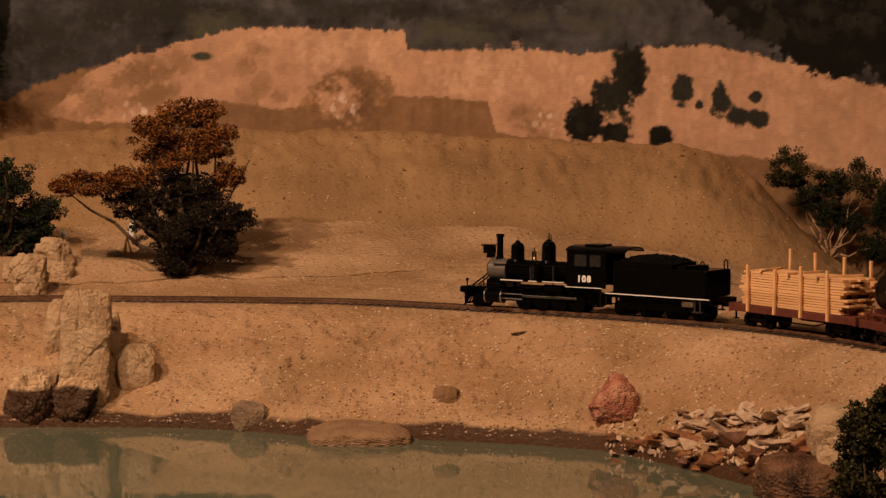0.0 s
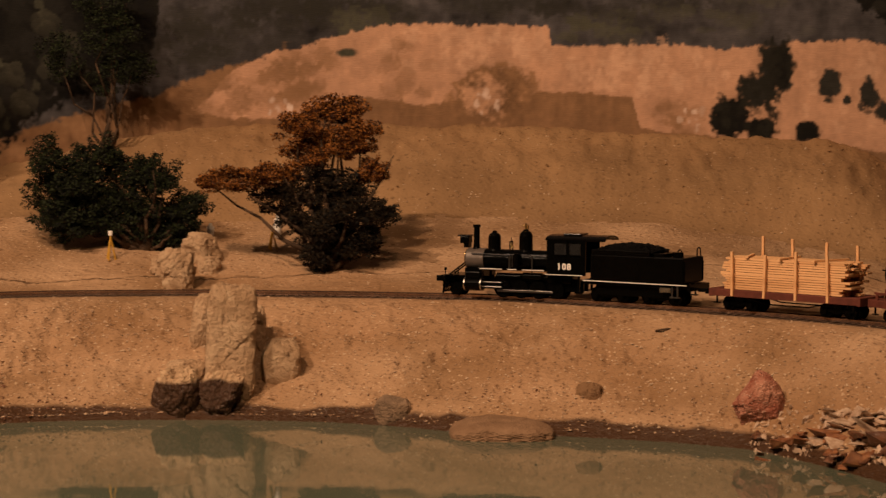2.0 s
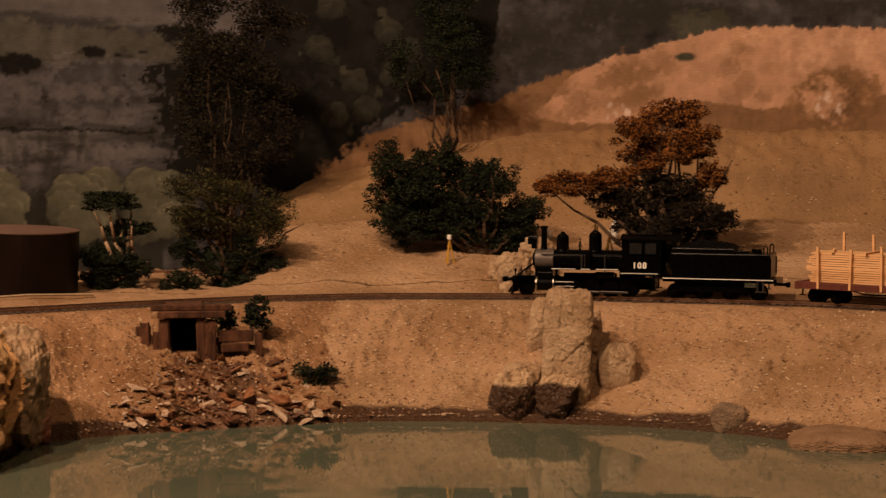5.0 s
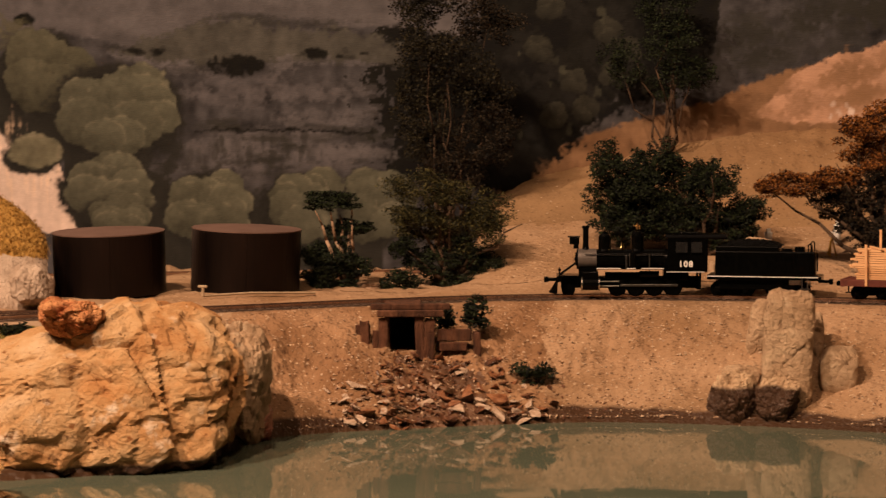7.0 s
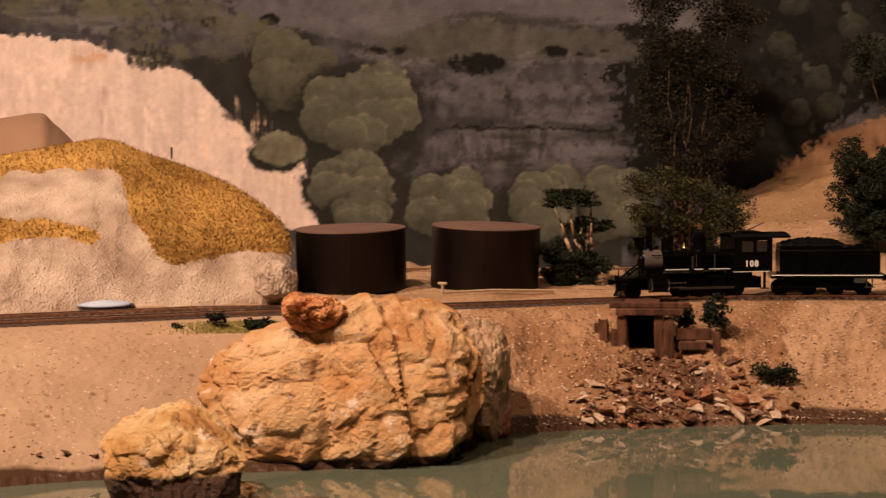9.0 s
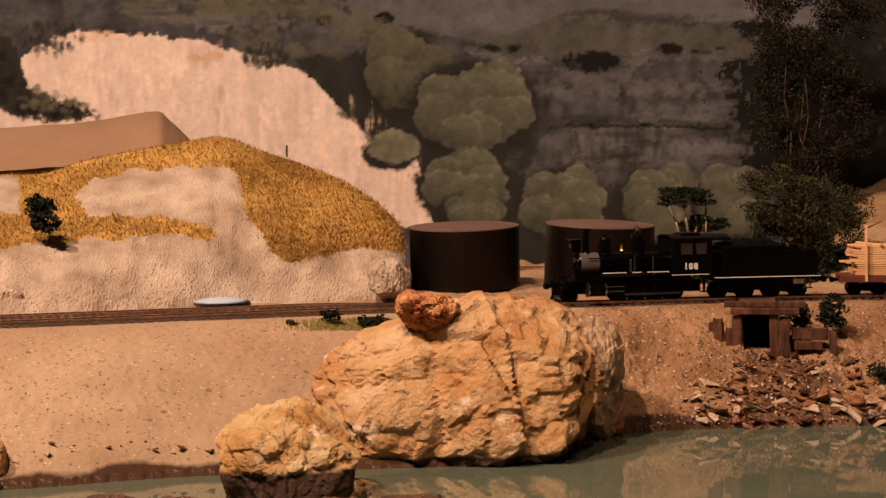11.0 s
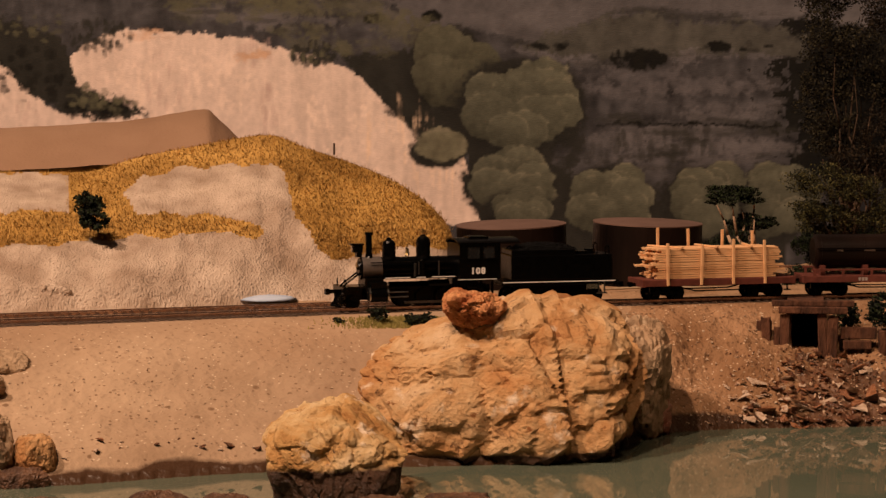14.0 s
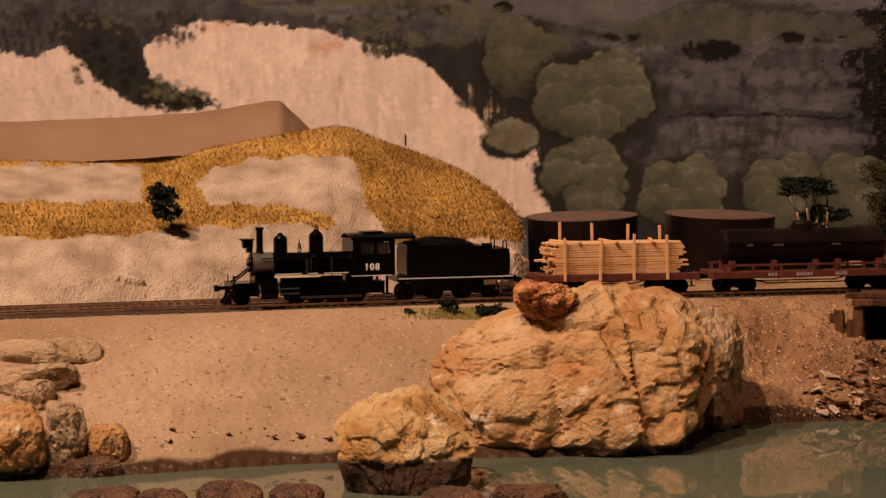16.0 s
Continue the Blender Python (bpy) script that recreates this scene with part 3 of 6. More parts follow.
strokes(C_BROWN, [(-5.40, 1.13, 2.25, 1.93), (2.61, -0.03, 2.10, 1.13), (-8.99, 0.63, 2.37, 0.96), (-8.11, 1.47, 1.59, 0.72)], 14, 0.4, 0.8, 24, 0.5)
ovals(C_BROWN, [(-2.64, 0.64, 2.38, 1.73)], 0.35, 0.25)
ovals((0.36, 0.215, 0.135), [(-2.85, 0.50, 1.25, 1.10)], 0.7, 0.5)
strokes(C_PALE, [(3.10, -0.11, 1.13, 0.65), (-2.90, 0.34, 0.81, 0.65), (-8.91, 0.23, 0.95, 0.48)], 9, 0.10, 1.6, 25, 0.7)
ovals(C_SHADE, [(5.31, 1.35, 0.92, 1.67), (4.82, 0.66, 0.89, 1.05), (6.81, 0.89, 0.59, 0.93), (7.89, 0.60, 0.51, 0.88), (8.43, 0.16, 0.71, 0.48), (8.95, 0.06, 0.63, 0.53), (8.90, 0.69, 0.40, 0.32), (7.33, 0.46, 0.22, 0.26)], 0.5, 0.25)
ovals(C_DARK, [(5.40, 1.39, 0.61, 1.36), (4.09, -0.07, 1.08, 1.21), (4.94, -0.37, 0.93, 0.69), (6.26, -0.47, 0.67, 0.60)], 0.45, 0.25)
field(C_DARK, [(7.05, 5.17), (14.5, 4.6)], [(7.07, 3.59), (8.27, 2.63), (9.55, 1.91), (10.50, 1.36), (11.28, 1.23), (11.90, 1.52), (12.50, 1.04), (14.5, 1.8)], 0.3, 0.12, 0.6 * W2)
strokes(C_SHADE, [(10.47, 3.02, 5.00, 2.05)], 40, 0.4, 0.8, 26)
ovals(C_SAGE, [(-6.87, 1.76, 0.64, 0.26)], 0.3, 0.3)
# middle: a dark wood beside the slope
field(C_DARK, [(-21.57, 5.32), (-11.95, 5.24)], [(-21.60, -1.92), (-18.19, -1.85), (-16.57, -0.88), (-14.96, 0.33), (-13.35, 0.72), (-12.56, 1.44), (-11.94, 4.29)], 0.45, 0.25, 0.5 * W2)
WOOD = [(-17.46, 1.47, 1.78, 1.93), (-16.49, 0.58, 1.78, 1.77), (-15.60, 2.18, 1.61, 1.76), (-14.72, 1.21, 1.12, 1.12), (-17.86, -0.71, 1.30, 1.78), (-16.09, 3.62, 2.25, 1.44)]
field(C_DARK, [(-22.0, 5.3), (-17.5, 5.2)], [(-22.0, -1.9), (-17.5, -2.2)], 0.5, 0.3, 0.4 * W2)
strokes((0.011, 0.011, 0.010), WOOD, 16, 0.42, 1.0, 27, 0.7)
for k, (a_, e_) in enumerate(((-17.3, 2.0), (-16.3, 1.1), (-15.4, 2.5), (-16.9, 0.1), (-15.2, 1.3), (-17.0, 3.2), (-14.8, 2.0), (-16.0, 0.3))):
    bush((a_, e_, 0.85, 0.80), (0.022, 0.022, 0.017), (0.045, 0.045, 0.032), 300 + k)
strokes(C_SAGE, WOOD, 3, 0.12, 1.8, 29, 0.6)
# left stretch: grey slopes, bushes and the pale cliffs
SLOPES = [(-24.61, -0.66, 5.45, 2.09), (-25.66, 1.91, 7.21, 1.12), (-24.54, 2.94, 5.27, 1.27), (-35.33, 3.25, 8.18, 1.44), (-28.88, 3.14, 4.68, 1.60)]
strokes(C_GREY, SLOPES, 46, 0.8, 0.32, 30, 0.5)
strokes(C_SHADE, SLOPES, 34, 0.7, 0.18, 31, 0.6)
field((0.092, 0.088, 0.094), [(-33, 4.6), (-19, 4.6)], [(-33, 2.6), (-30.6, 2.45), (-28.8, 2.10), (-27.2, 2.75), (-25.8, 3.10), (-24.0, 2.85), (-22.4, 2.75), (-19, 2.3)], 0.16, 0.12, 0.16 * LEVEL + 0.10 * W2)
field((0.064, 0.063, 0.056), [(-29.4, 1.95), (-27.8, 2.50), (-26.2, 2.85), (-24.8, 2.60), (-22.6, 2.50), (-21.2, 2.0)], [(-29.4, 1.85), (-27.4, 1.65), (-25.6, 1.70), (-23.8, 1.75), (-21.2, 1.55)], 0.22, 0.14, 0.2 * W2 + 0.14 * LEVEL)
strokes((0.105, 0.100, 0.108), [(-26.2, 0.9, 3.6, 0.9), (-23.5, 0.4, 3.0, 1.4), (-24.6, -1.3, 4.0, 1.2)], 26, 0.5, 0.4, 97, 0.4)
strokes(C_DARK, [(-26.1, 1.52, 1.6, 0.34), (-23.3, 1.85, 2.3, 0.30), (-28.6, 1.95, 1.2, 0.2)], 14, 0.16, 0.6, 98, 0.8)
strokes(C_SHADE, [(-25.41, -0.94, 3.86, 1.21)], 40, 0.12, 2.6, 32, 0.6)
ovals(C_DARK, [(-25.82, 1.53, 1.77, 0.55), (-23.78, 1.90, 0.72, 0.32), (-33.52, 2.75, 0.56, 0.26), (-31.91, 2.81, 0.57, 0.32)], 0.6, 0.4)
field(C_DARK, [(-27.35, -0.28), (-24.13, -0.26), (-22.06, -0.35)], [(-27.35, -0.34), (-24.13, -0.36), (-22.06, -0.43)], 0.1, 0.08)
field(C_SHADE, [(-34.46, 1.73), (-32.20, 1.88), (-29.78, -0.72), (-25.74, -2.36), (-21.81, -2.36)], [(-34.46, 1.57), (-32.38, -0.46), (-30.92, -0.96), (-30.45, -4.29), (-21.80, -4.45)], 0.2, 0.15)
field(C_PALE, [(-42.35, 0.95), (-42.09, 1.66), (-41.61, 2.06), (-40.51, 2.45), (-38.14, 2.30), (-35.75, 1.81), (-34.46, 1.41), (-33.18, 0.27), (-32.38, -0.54), (-31.08, -1.04), (-30.51, -3.07)],
      [(-42.35, 0.92), (-41.33, 0.28), (-40.24, -0.09), (-38.70, -3.08), (-30.51, -3.15)], 0.10, 0.05, 0.07 * STREAK + 0.05 * W1)
field(C_PALE, [(-48, 1.2), (-46.09, 1.61), (-45.17, 1.46), (-44.30, 1.80), (-43.46, 0.98), (-42.52, 0.18), (-39.98, -0.03)], [(-48, -3), (-46.14, -0.75), (-39.99, -0.67)], 0.10, 0.05, 0.07 * STREAK + 0.05 * W1)
strokes(C_CREAM, [(-38.64, 0.86, 5.72, 1.44), (-34.32, -0.94, 4.20, 3.07)], 60, 0.13, 3.0, 33, 0.4)
strokes(C_MAUVE, [(-39.65, 0.97, 1.60, 1.60), (-36.60, 0.15, 0.65, 1.29), (-44.10, 0.42, 2.82, 1.43), (-36.90, 1.76, 1.29, 0.64)], 14, 0.09, 3.2, 34, 0.4)
strokes((0.80, 0.60, 0.44), [(-32.22, -1.03, 3.25, 2.92)], 30, 0.06, 9.0, 35, 0.5)
strokes((0.56, 0.36, 0.24), [(-39.88, 2.30, 1.26, 0.32), (-36.87, 1.74, 0.96, 0.32)], 10, 0.3, 0.4, 36, 0.6)
BUSHES = [(-31.30, 1.30, 2.50, 2.60), (-29.28, 0.25, 3.80, 2.80), (-21.95, -2.40, 2.20, 2.20), (-24.05, -2.45, 2.50, 2.20), (-26.73, -2.45, 2.60, 2.20), (-29.60, -1.90, 2.55, 2.10), (-29.30, -2.90, 2.10, 1.75), (-31.63, -0.90, 1.49, 0.97)]
strokes(C_SHADE, [(-31.88, 0.59, 2.59, 2.91), (-28.16, -1.54, 1.62, 1.95)], 26, 0.35, 1.0, 37, 0.8)
strokes(C_OLIVE, [(-34.13, 2.45, 4.51, 1.44), (-37.25, 3.25, 4.31, 1.11)], 30, 0.55, 0.5, 38, 0.6)
for k, item in enumerate(BUSHES):
    ovals((0.016, 0.016, 0.014), [(item[0] - 0.08, item[1] - 0.12, item[2] * 1.06, item[3] * 1.04)], 0.2, 0.2)
    bush(item, (0.066, 0.066, 0.046) if k == 0 else C_BUSH, C_BUSH if k == 0 else C_LIGHT, 40 + k)
ovals((0.135, 0.130, 0.088), [(-31.62, -0.86, 1.46, 0.94)], 0.13, 0.12, 0.2 * W2, C_LIGHT)
strokes((0.012, 0.012, 0.009), [(5.31, 1.35, 0.92, 1.77), (4.78, 0.62, 0.97, 1.13), (4.49, -0.09, 1.89, 1.26)], 30, 0.16, 1.3, 95, 0.85)
strokes(C_SHADE, [(6.81, 0.87, 0.59, 0.96), (7.97, 0.52, 0.67, 1.04), (8.68, 0.09, 1.22, 0.61)], 12, 0.13, 1.2, 96, 0.85)
# a mossy bough across the pale cliff
field(C_SHADE, [(-44.53, 2.09), (-43.90, 2.72), (-42.34, 2.09), (-41.88, 0.81), (-40.93, 0.49), (-39.95, 0.10)], [(-44.54, 1.85), (-44.08, 1.46), (-42.99, 0.50), (-41.89, 0.05), (-40.94, -0.02), (-39.95, 0.00)], 0.22, 0.12)
strokes(C_DARK, [(-43.14, 1.14, 2.20, 1.59), (-41.17, 0.24, 2.39, 0.51)], 30, 0.16, 1.2, 90, 0.8)
strokes(C_OLIVE, [(-41.57, 0.53, 1.27, 0.72), (-43.04, 2.49, 2.04, 0.79), (-40.78, 0.27, 1.28, 0.45)], 18, 0.14, 0.9, 91, 0.7)
strokes(C_SHADE, [(-45.23, 2.17, 2.33, 1.42), (-41.30, 2.25, 1.75, 0.95), (-35.21, 1.75, 1.45, 0.64)], 90, 0.09, 1.8, 92, 0.8)
strokes(C_OLIVE, [(-45.08, 2.17, 2.02, 1.10), (-35.21, 1.75, 1.45, 0.64)], 24, 0.07, 1.6, 93, 0.6)
CANVAS_RGB *= (1 + 0.07 * W3 + 0.05 * W2)[..., None]
CANVAS_RGB[:] = np.clip(CANVAS_RGB, 0.004, 0.85)


def backdrop():
    n, k = AA.shape
    rad = np.radians(AA)
    V = np.stack([BACK * np.sin(rad), BACK * np.cos(rad), EYE + BACK * np.tan(np.radians(EE))], -1).reshape(-1, 3)
    i, j = np.meshgrid(np.arange(n - 1), np.arange(k - 1), indexing="ij")
    q = (i * k + j).ravel()
    ob = from_arrays("backdrop", V, np.stack([q, q + k, q + k + 1, q + 1], -1), PAINTING)
    col = ob.data.color_attributes.new("paint", "FLOAT_COLOR", "POINT")
    col.data.foreach_set("color", np.concatenate([CANVAS_RGB.reshape(-1, 3), np.ones((n * k, 1))], 1).ravel())
    tagged(ob, "curved board painted with grey hills, cliffs and trees", "backdrop", kind="structure")
    # the bare board behind and beyond the painting
    az = np.arange(-60, 24.01, 0.5)
    P, F = [], []
    for a in az:
        for r, z in ((BACK + 0.004, -0.08), (BACK + 0.004, 0.8), (BACK + 0.024, 0.8), (BACK + 0.024, -0.08)):
            P.append(polar(a, r, z))
    for m in range(len(az) - 1):
        for c in range(4):
            F.append((4 * m + c, 4 * m + (c + 1) % 4, 4 * m + 4 + (c + 1) % 4, 4 * m + 4 + c))
    tagged(from_arrays("backdrop_board", P, F, P_SKY), "curved dark grey backdrop board", "backdrop", kind="structure")


backdrop()


# ---- grassy cut behind the left end of the track
H_RIDGE = curve([(-56, -1.6), (-46.16, -1.46), (-43.39, -1.54), (-41.84, -1.56), (-40.26, -1.16), (-38.66, -0.86), (-36.58, -0.55), (-35.46, -0.94), (-33.84, -1.51), (-32.55, -2.16), (-31.58, -3.01), (-31.23, -3.80), (-31.02, -4.94)])
H_LOW = curve([(-56, -3.6), (-43.44, -3.64), (-40.29, -3.45), (-37.58, -3.38), (-36.61, -3.42), (-35.80, -3.03), (-34.84, -4.22), (-33.05, -3.91), (-31.02, -3.80)])
H_PT = curve([(-40.83, -2.17), (-40.27, -1.85), (-39.31, -1.56), (-36.59, -1.48), (-36.19, -1.73), (-35.88, -2.95), (-34.84, -4.22)])
H_PB = curve([(-40.83, -2.20), (-40.28, -2.81), (-38.69, -2.91), (-37.09, -3.13), (-36.61, -3.46), (-34.84, -4.29)])
H_FROM, H_TO = -56.0, -31.25


def hillside():
    az = np.arange(H_FROM, H_TO, 0.09)
    v = np.linspace(0, 1.25, 110)
    A, Vv = np.meshgrid(az, v, indexing="ij")
    r0 = track_r(A) + 0.058
    r1 = 1.38 - 0.06 * smooth(-34.5, -31.3, A)
    e0 = np.degrees(np.arctan((RAIL - 0.004 - EYE) / r0))
    e1 = np.maximum(H_RIDGE(A), e0 + 0.02)
    u = np.clip(Vv, 0, 1)
    E_ = e0 + (e1 - e0) * u
    R = r0 + (r1 - r0) * (0.35 * u + 0.65 * u**2.2)
    R = R + 0.010 * fbm(A * 0.35, u * 2.2, 21) * np.sin(np.pi * u) + 0.0016 * fbm(A * 2.2, u * 2.6, 22) * np.sin(np.pi * u) ** 0.7 + 0.0006 * fbm(A * 8, u * 14, 23, 3)
    Z = EYE + R * np.tan(np.radians(E_))
    back = np.clip((Vv - 1) / 0.25, 0, 1)
    R, Z = R + 0.12 * back, Z - 0.06 * back**1.5
    n, k = A.shape
    P = np.stack([R * np.sin(np.radians(A)), R * np.cos(np.radians(A)), Z], -1).reshape(-1, 3)
    i, j = np.meshgrid(np.arange(n - 1), np.arange(k - 1), indexing="ij")
    q = (i * k + j).ravel()
    F = np.stack([q, q + 1, q + k + 1, q + k], -1)
    a, e = A[:-1, :-1].ravel(), E_[:-1, :-1].ravel()
    w = 0.12 * fbm(a * 1.6, e * 1.6, 25)
    gold = e > H_LOW(a) + w
    patch = (a > -41.1) & (a < -34.7) & (e < H_PT(a) + w) & (e > H_PB(a) - w)
    bare = (a < -42.3) & (e < H_RIDGE(a) - 0.12 + w) & (e > H_RIDGE(a) - 1.15 - w)
    gold &= ~patch & ~bare
    ob = from_arrays("hillside", P, F, [CUTFACE, GRASS], smooth=True, index=gold.astype(int))
    tagged(ob, "plaster cut slope topped with golden dry grass", "hillside", kind="structure")
    # short dry blades on the golden part
    pick = rng.choice(np.nonzero(gold & (Vv[:-1, :-1].ravel() <= 1.0))[0], 34000)
    c = P[F[pick]].mean(1)
    m = len(c)
    th = rng.uniform(0, 6.283, m)
    across = 0.00034 * np.stack([np.cos(th), np.sin(th), 0 * th], -1)
    root = c + rng.normal(0, 0.0012, (m, 3)) * (1, 1, 0)
    tip = root + np.stack([rng.normal(0, 0.0011, m), rng.normal(-0.0006, 0.0011, m), rng.uniform(0.0008, 0.0026, m)], -1)
    low = np.array((0, 0, -0.0004))
    bl = np.stack([root - across + low, root + across + low, tip], 1).reshape(-1, 3)
    bf = np.arange(3 * m).reshape(-1, 3)
    tagged(from_arrays("dry_grass", bl, bf, GRASS), "short golden dry grass on the cut slope", "grass", kind="stuff")


hillside()


def brown_mound():
    top = curve([(-56, 0.1), (-46.14, -0.37), (-43.37, -0.28), (-40.24, -0.11), (-38.30, 0.20), (-38.01, -0.06), (-37.45, -0.64), (-36.75, -1.48)])
    az = np.arange(-56, -36.4, 0.1)
    V, F = [], []
    prof = [(1.46, -1.2), (1.49, -0.4), (1.51, 0.0), (1.53, -0.1), (BACK - 0.004, -1.4)]
    for a in az:
        t = float(top(a)) + 0.02 * float(fbm(a * 1.5, 0.0, 31))
        V += [wp(a, t + d, r) for r, d in prof]
    m = len(prof)
    for k in range(len(az) - 1):
        F += [(k * m + j, k * m + j + 1, k * m + m + j + 1, k * m + m + j) for j in range(m - 1)]
    tagged(from_arrays("brown_hill", V, F, HILLBROWN, smooth=True), "smooth bare brown hill behind the grassy cut", "hill", kind="structure")


brown_mound()


# ---- track
def track_line(fr, a0, a1, name, label, spacing=0.0052, gauge=0.0105):
    e = thing(name, Matrix.Identity(4), label, "railway track")
    a = np.arange(a0, a1, 0.25)
    pts = [polar(x, float(fr(x)), 0) for x in a]
    side = []
    for k in range(len(pts)):
        d = (pts[min(k + 1, len(pts) - 1)] - pts[max(k - 1, 0)]).normalized()
        side.append(Vector((d.y, -d.x, 0)))
    for s in (-1, 1):
        V, F = [], []
        for p, n in zip(pts, side):
            for w, z in ((-0.0009, -0.0016), (-0.0004, -0.0012), (-0.0005, 0.0004), (0.0005, 0.0004), (0.0004, -0.0012), (0.0009, -0.0016)):
                q = p + n * (s * gauge / 2 + w)
                V.append((q.x, q.y, RAIL + z))
        for k in range(len(pts) - 1):
            F += [(6 * k + j, 6 * k + (j + 1) % 6, 6 * k + 6 + (j + 1) % 6, 6 * k + 6 + j) for j in range(6)]
        from_arrays("rail", V, F, RAILMAT, e)
    length, tie = 0.0, None
    for k in range(len(pts) - 1):
        seg = (pts[k + 1] - pts[k]).length
        length += seg
        if length < spacing:
            continue
        length -= spacing
        d = (pts[k + 1] - pts[k]).normalized()
        if tie is None:
            tie = part("tie", B((-0.0012, 0.0012, -0.0115, 0.0115, -0.0017, 0), bevel=0.0002), TIE, e)
            o = tie
        else:
            o = new("tie", tie.data)
            o.parent = e
        o.matrix_basis = Matrix.Translation((pts[k].x, pts[k].y, RAIL - 0.0016 + random.uniform(-0.0002, 0.0002))) @ Matrix.Rotation(math.atan2(d.y, d.x) + random.gauss(0, 0.03), 4, "Z") @ Matrix.Translation((0, random.gauss(0, 0.0006), 0))
    return e


track_line(track_r, -56, 19, "railway_track", "narrow-gauge model railway track with brown rails and dark ties")
track_line(lambda a: track_r(a) + 0.034 * smooth(-28.5, -34.5, a), -56, -29, "siding_track", "weathered siding track beside the running line")
track_line(lambda a: 1.50 + 0 * a, -33, -20, "far_track", "dark far track close to the painted backdrop", spacing=0.009)


# ---- storage tanks
def tank(name, az, e0, az1, e1, r, rad, lean_x, lean_y, label):
    base = polar(az, r, float(ground_z(az, r)) - 0.001)
    hgt = EYE + r * math.tan(radians(e1)) - base.z
    e = thing(name, Matrix.Translation(base) @ Euler((radians(lean_x), radians(lean_y), 0)).to_matrix().to_4x4(), label, "storage tank", "storage tanks beside the track")
    bm = bmesh.new()
    lathe(bm, [(rad * 1.0, 0), (rad, hgt - 0.0008)], seg=64)
    part("shell", bm, TANKPAINT, e, smooth=False)
    bm = bmesh.new()
    lathe(bm, [(rad * 1.004, hgt - 0.0008), (rad * 1.004, hgt), (rad * 0.5, hgt + 0.0008), (0.001, hgt + 0.0016)], seg=64)
    part("roof", bm, TANKROOF, e, "dull red-brown flat roof, lightened for light from above")
    for k in range(3):
        th = radians(-90 - az + (k - 1) * 47)
        x, y = rad * math.cos(th), rad * math.sin(th)
        part("seam", T(((x, y, 0.001), (x, y, hgt - 0.001), 0.0003), seg=8), TANKPAINT, e)
    return e


tank("storage_tank", -29.59, -5.14, -29.58, -3.14, 1.335, 0.0368, 2.2, 0, "dark brown steel oil tank with a flat roof")
tank("storage_tank", -25.77, -5.11, -25.72, -3.09, 1.345, 0.0366, 0.5, 2.4, "dark brown steel oil tank leaning slightly to one side")


# ---- rocks
def crag_mesh(name, seed, cuts=10, rough=0.06, sub=5, flat=0.6, boxy=0.7, crest=None, shape=(1, 1, 1), taper=0.0, back=0.0):
    """A broken stone: a squared ball cut by planes, then split into tilted chunks at three scales."""
    g = np.random.default_rng(seed)
    bm = bmesh.new()
    bmesh.ops.create_icosphere(bm, subdivisions=sub, radius=1)
    v = np.array([q.co for q in bm.verts])
    v = v / (np.abs(v) ** (2 / boxy)).sum(1, keepdims=True) ** (boxy / 2)
    for k in range(cuts):
        n = g.normal(size=3) * (1, 1, 0.8)
        n /= np.linalg.norm(n)
        d = v @ n - np.abs(n).sum() ** (0.0 if boxy >= 1 else 0.8) * g.uniform(flat, 0.95)
        v = v - np.outer(np.maximum(d, 0) * 0.98, n)
    q = v * np.array(shape)
    q = q + 0.10 * np.stack([fbm(q[:, 0] * 2.2 + q[:, 2], q[:, 1] * 2.2 - q[:, 2], seed + k, 3) for k in range(3)], -1)
    away = v / np.linalg.norm(v, axis=1, keepdims=True)
    rough = rough if sub > 5 else rough * 0.6
    move = np.zeros(len(v))
    for count, amp in ((14, 1.25), (60, 0.90), (260, 0.60)):
        if count * 8 > len(v):
            continue
        c = q[g.choice(len(q), count, replace=False)]
        near = np.maximum((q**2).sum(1)[:, None] + (c**2).sum(1) - 2 * q @ c.T, 0)
        size2 = 12.6 / count
        two = np.sqrt(np.partition(near, 1, axis=1)[:, :2])
        near = np.exp(-(near - near.min(1, keepdims=True)) / (0.07 * size2))
        near /= near.sum(1, keepdims=True)
        tilt = g.normal(0, 0.62, (count, 3)) / size2**0.5
        lean = np.clip(q @ tilt.T - (c * tilt).sum(1), -1.4, 1.4) + g.normal(0, 0.45, count)
        move += rough * amp * ((near * lean).sum(1) - 0.60 * np.exp(-((two[:, 1] - two[:, 0]) / (0.10 * size2**0.5)) ** 2))
    move += rough * 0.55 * fbm(q[:, 0] * 7 + q[:, 2] * 3, q[:, 1] * 7 - q[:, 2] * 5, seed, 4)
    v = v + away * move[:, None]
    lo, hi = v.min(0), v.max(0)
    v = (v - (lo + hi) / 2) / (hi - lo)
    if crest:
        top = np.interp(v[:, 0], [-0.5, -0.3, -0.1, 0.1, 0.3, 0.5], crest)
        v[:, 2] = np.where(v[:, 2] > 0, v[:, 2] * top * 2, v[:, 2])
    if taper:
        v[:, :2] *= (1 - taper * np.clip(-v[:, 2] * 2, 0, 1) ** 1.5)[:, None]
    v[:, 1] += back * v[:, 2]
    for p, c in zip(bm.verts, v):
        p.co = c
    me = bpy.data.meshes.new(name)
    bm.to_mesh(me)
    bm.free()
    return me


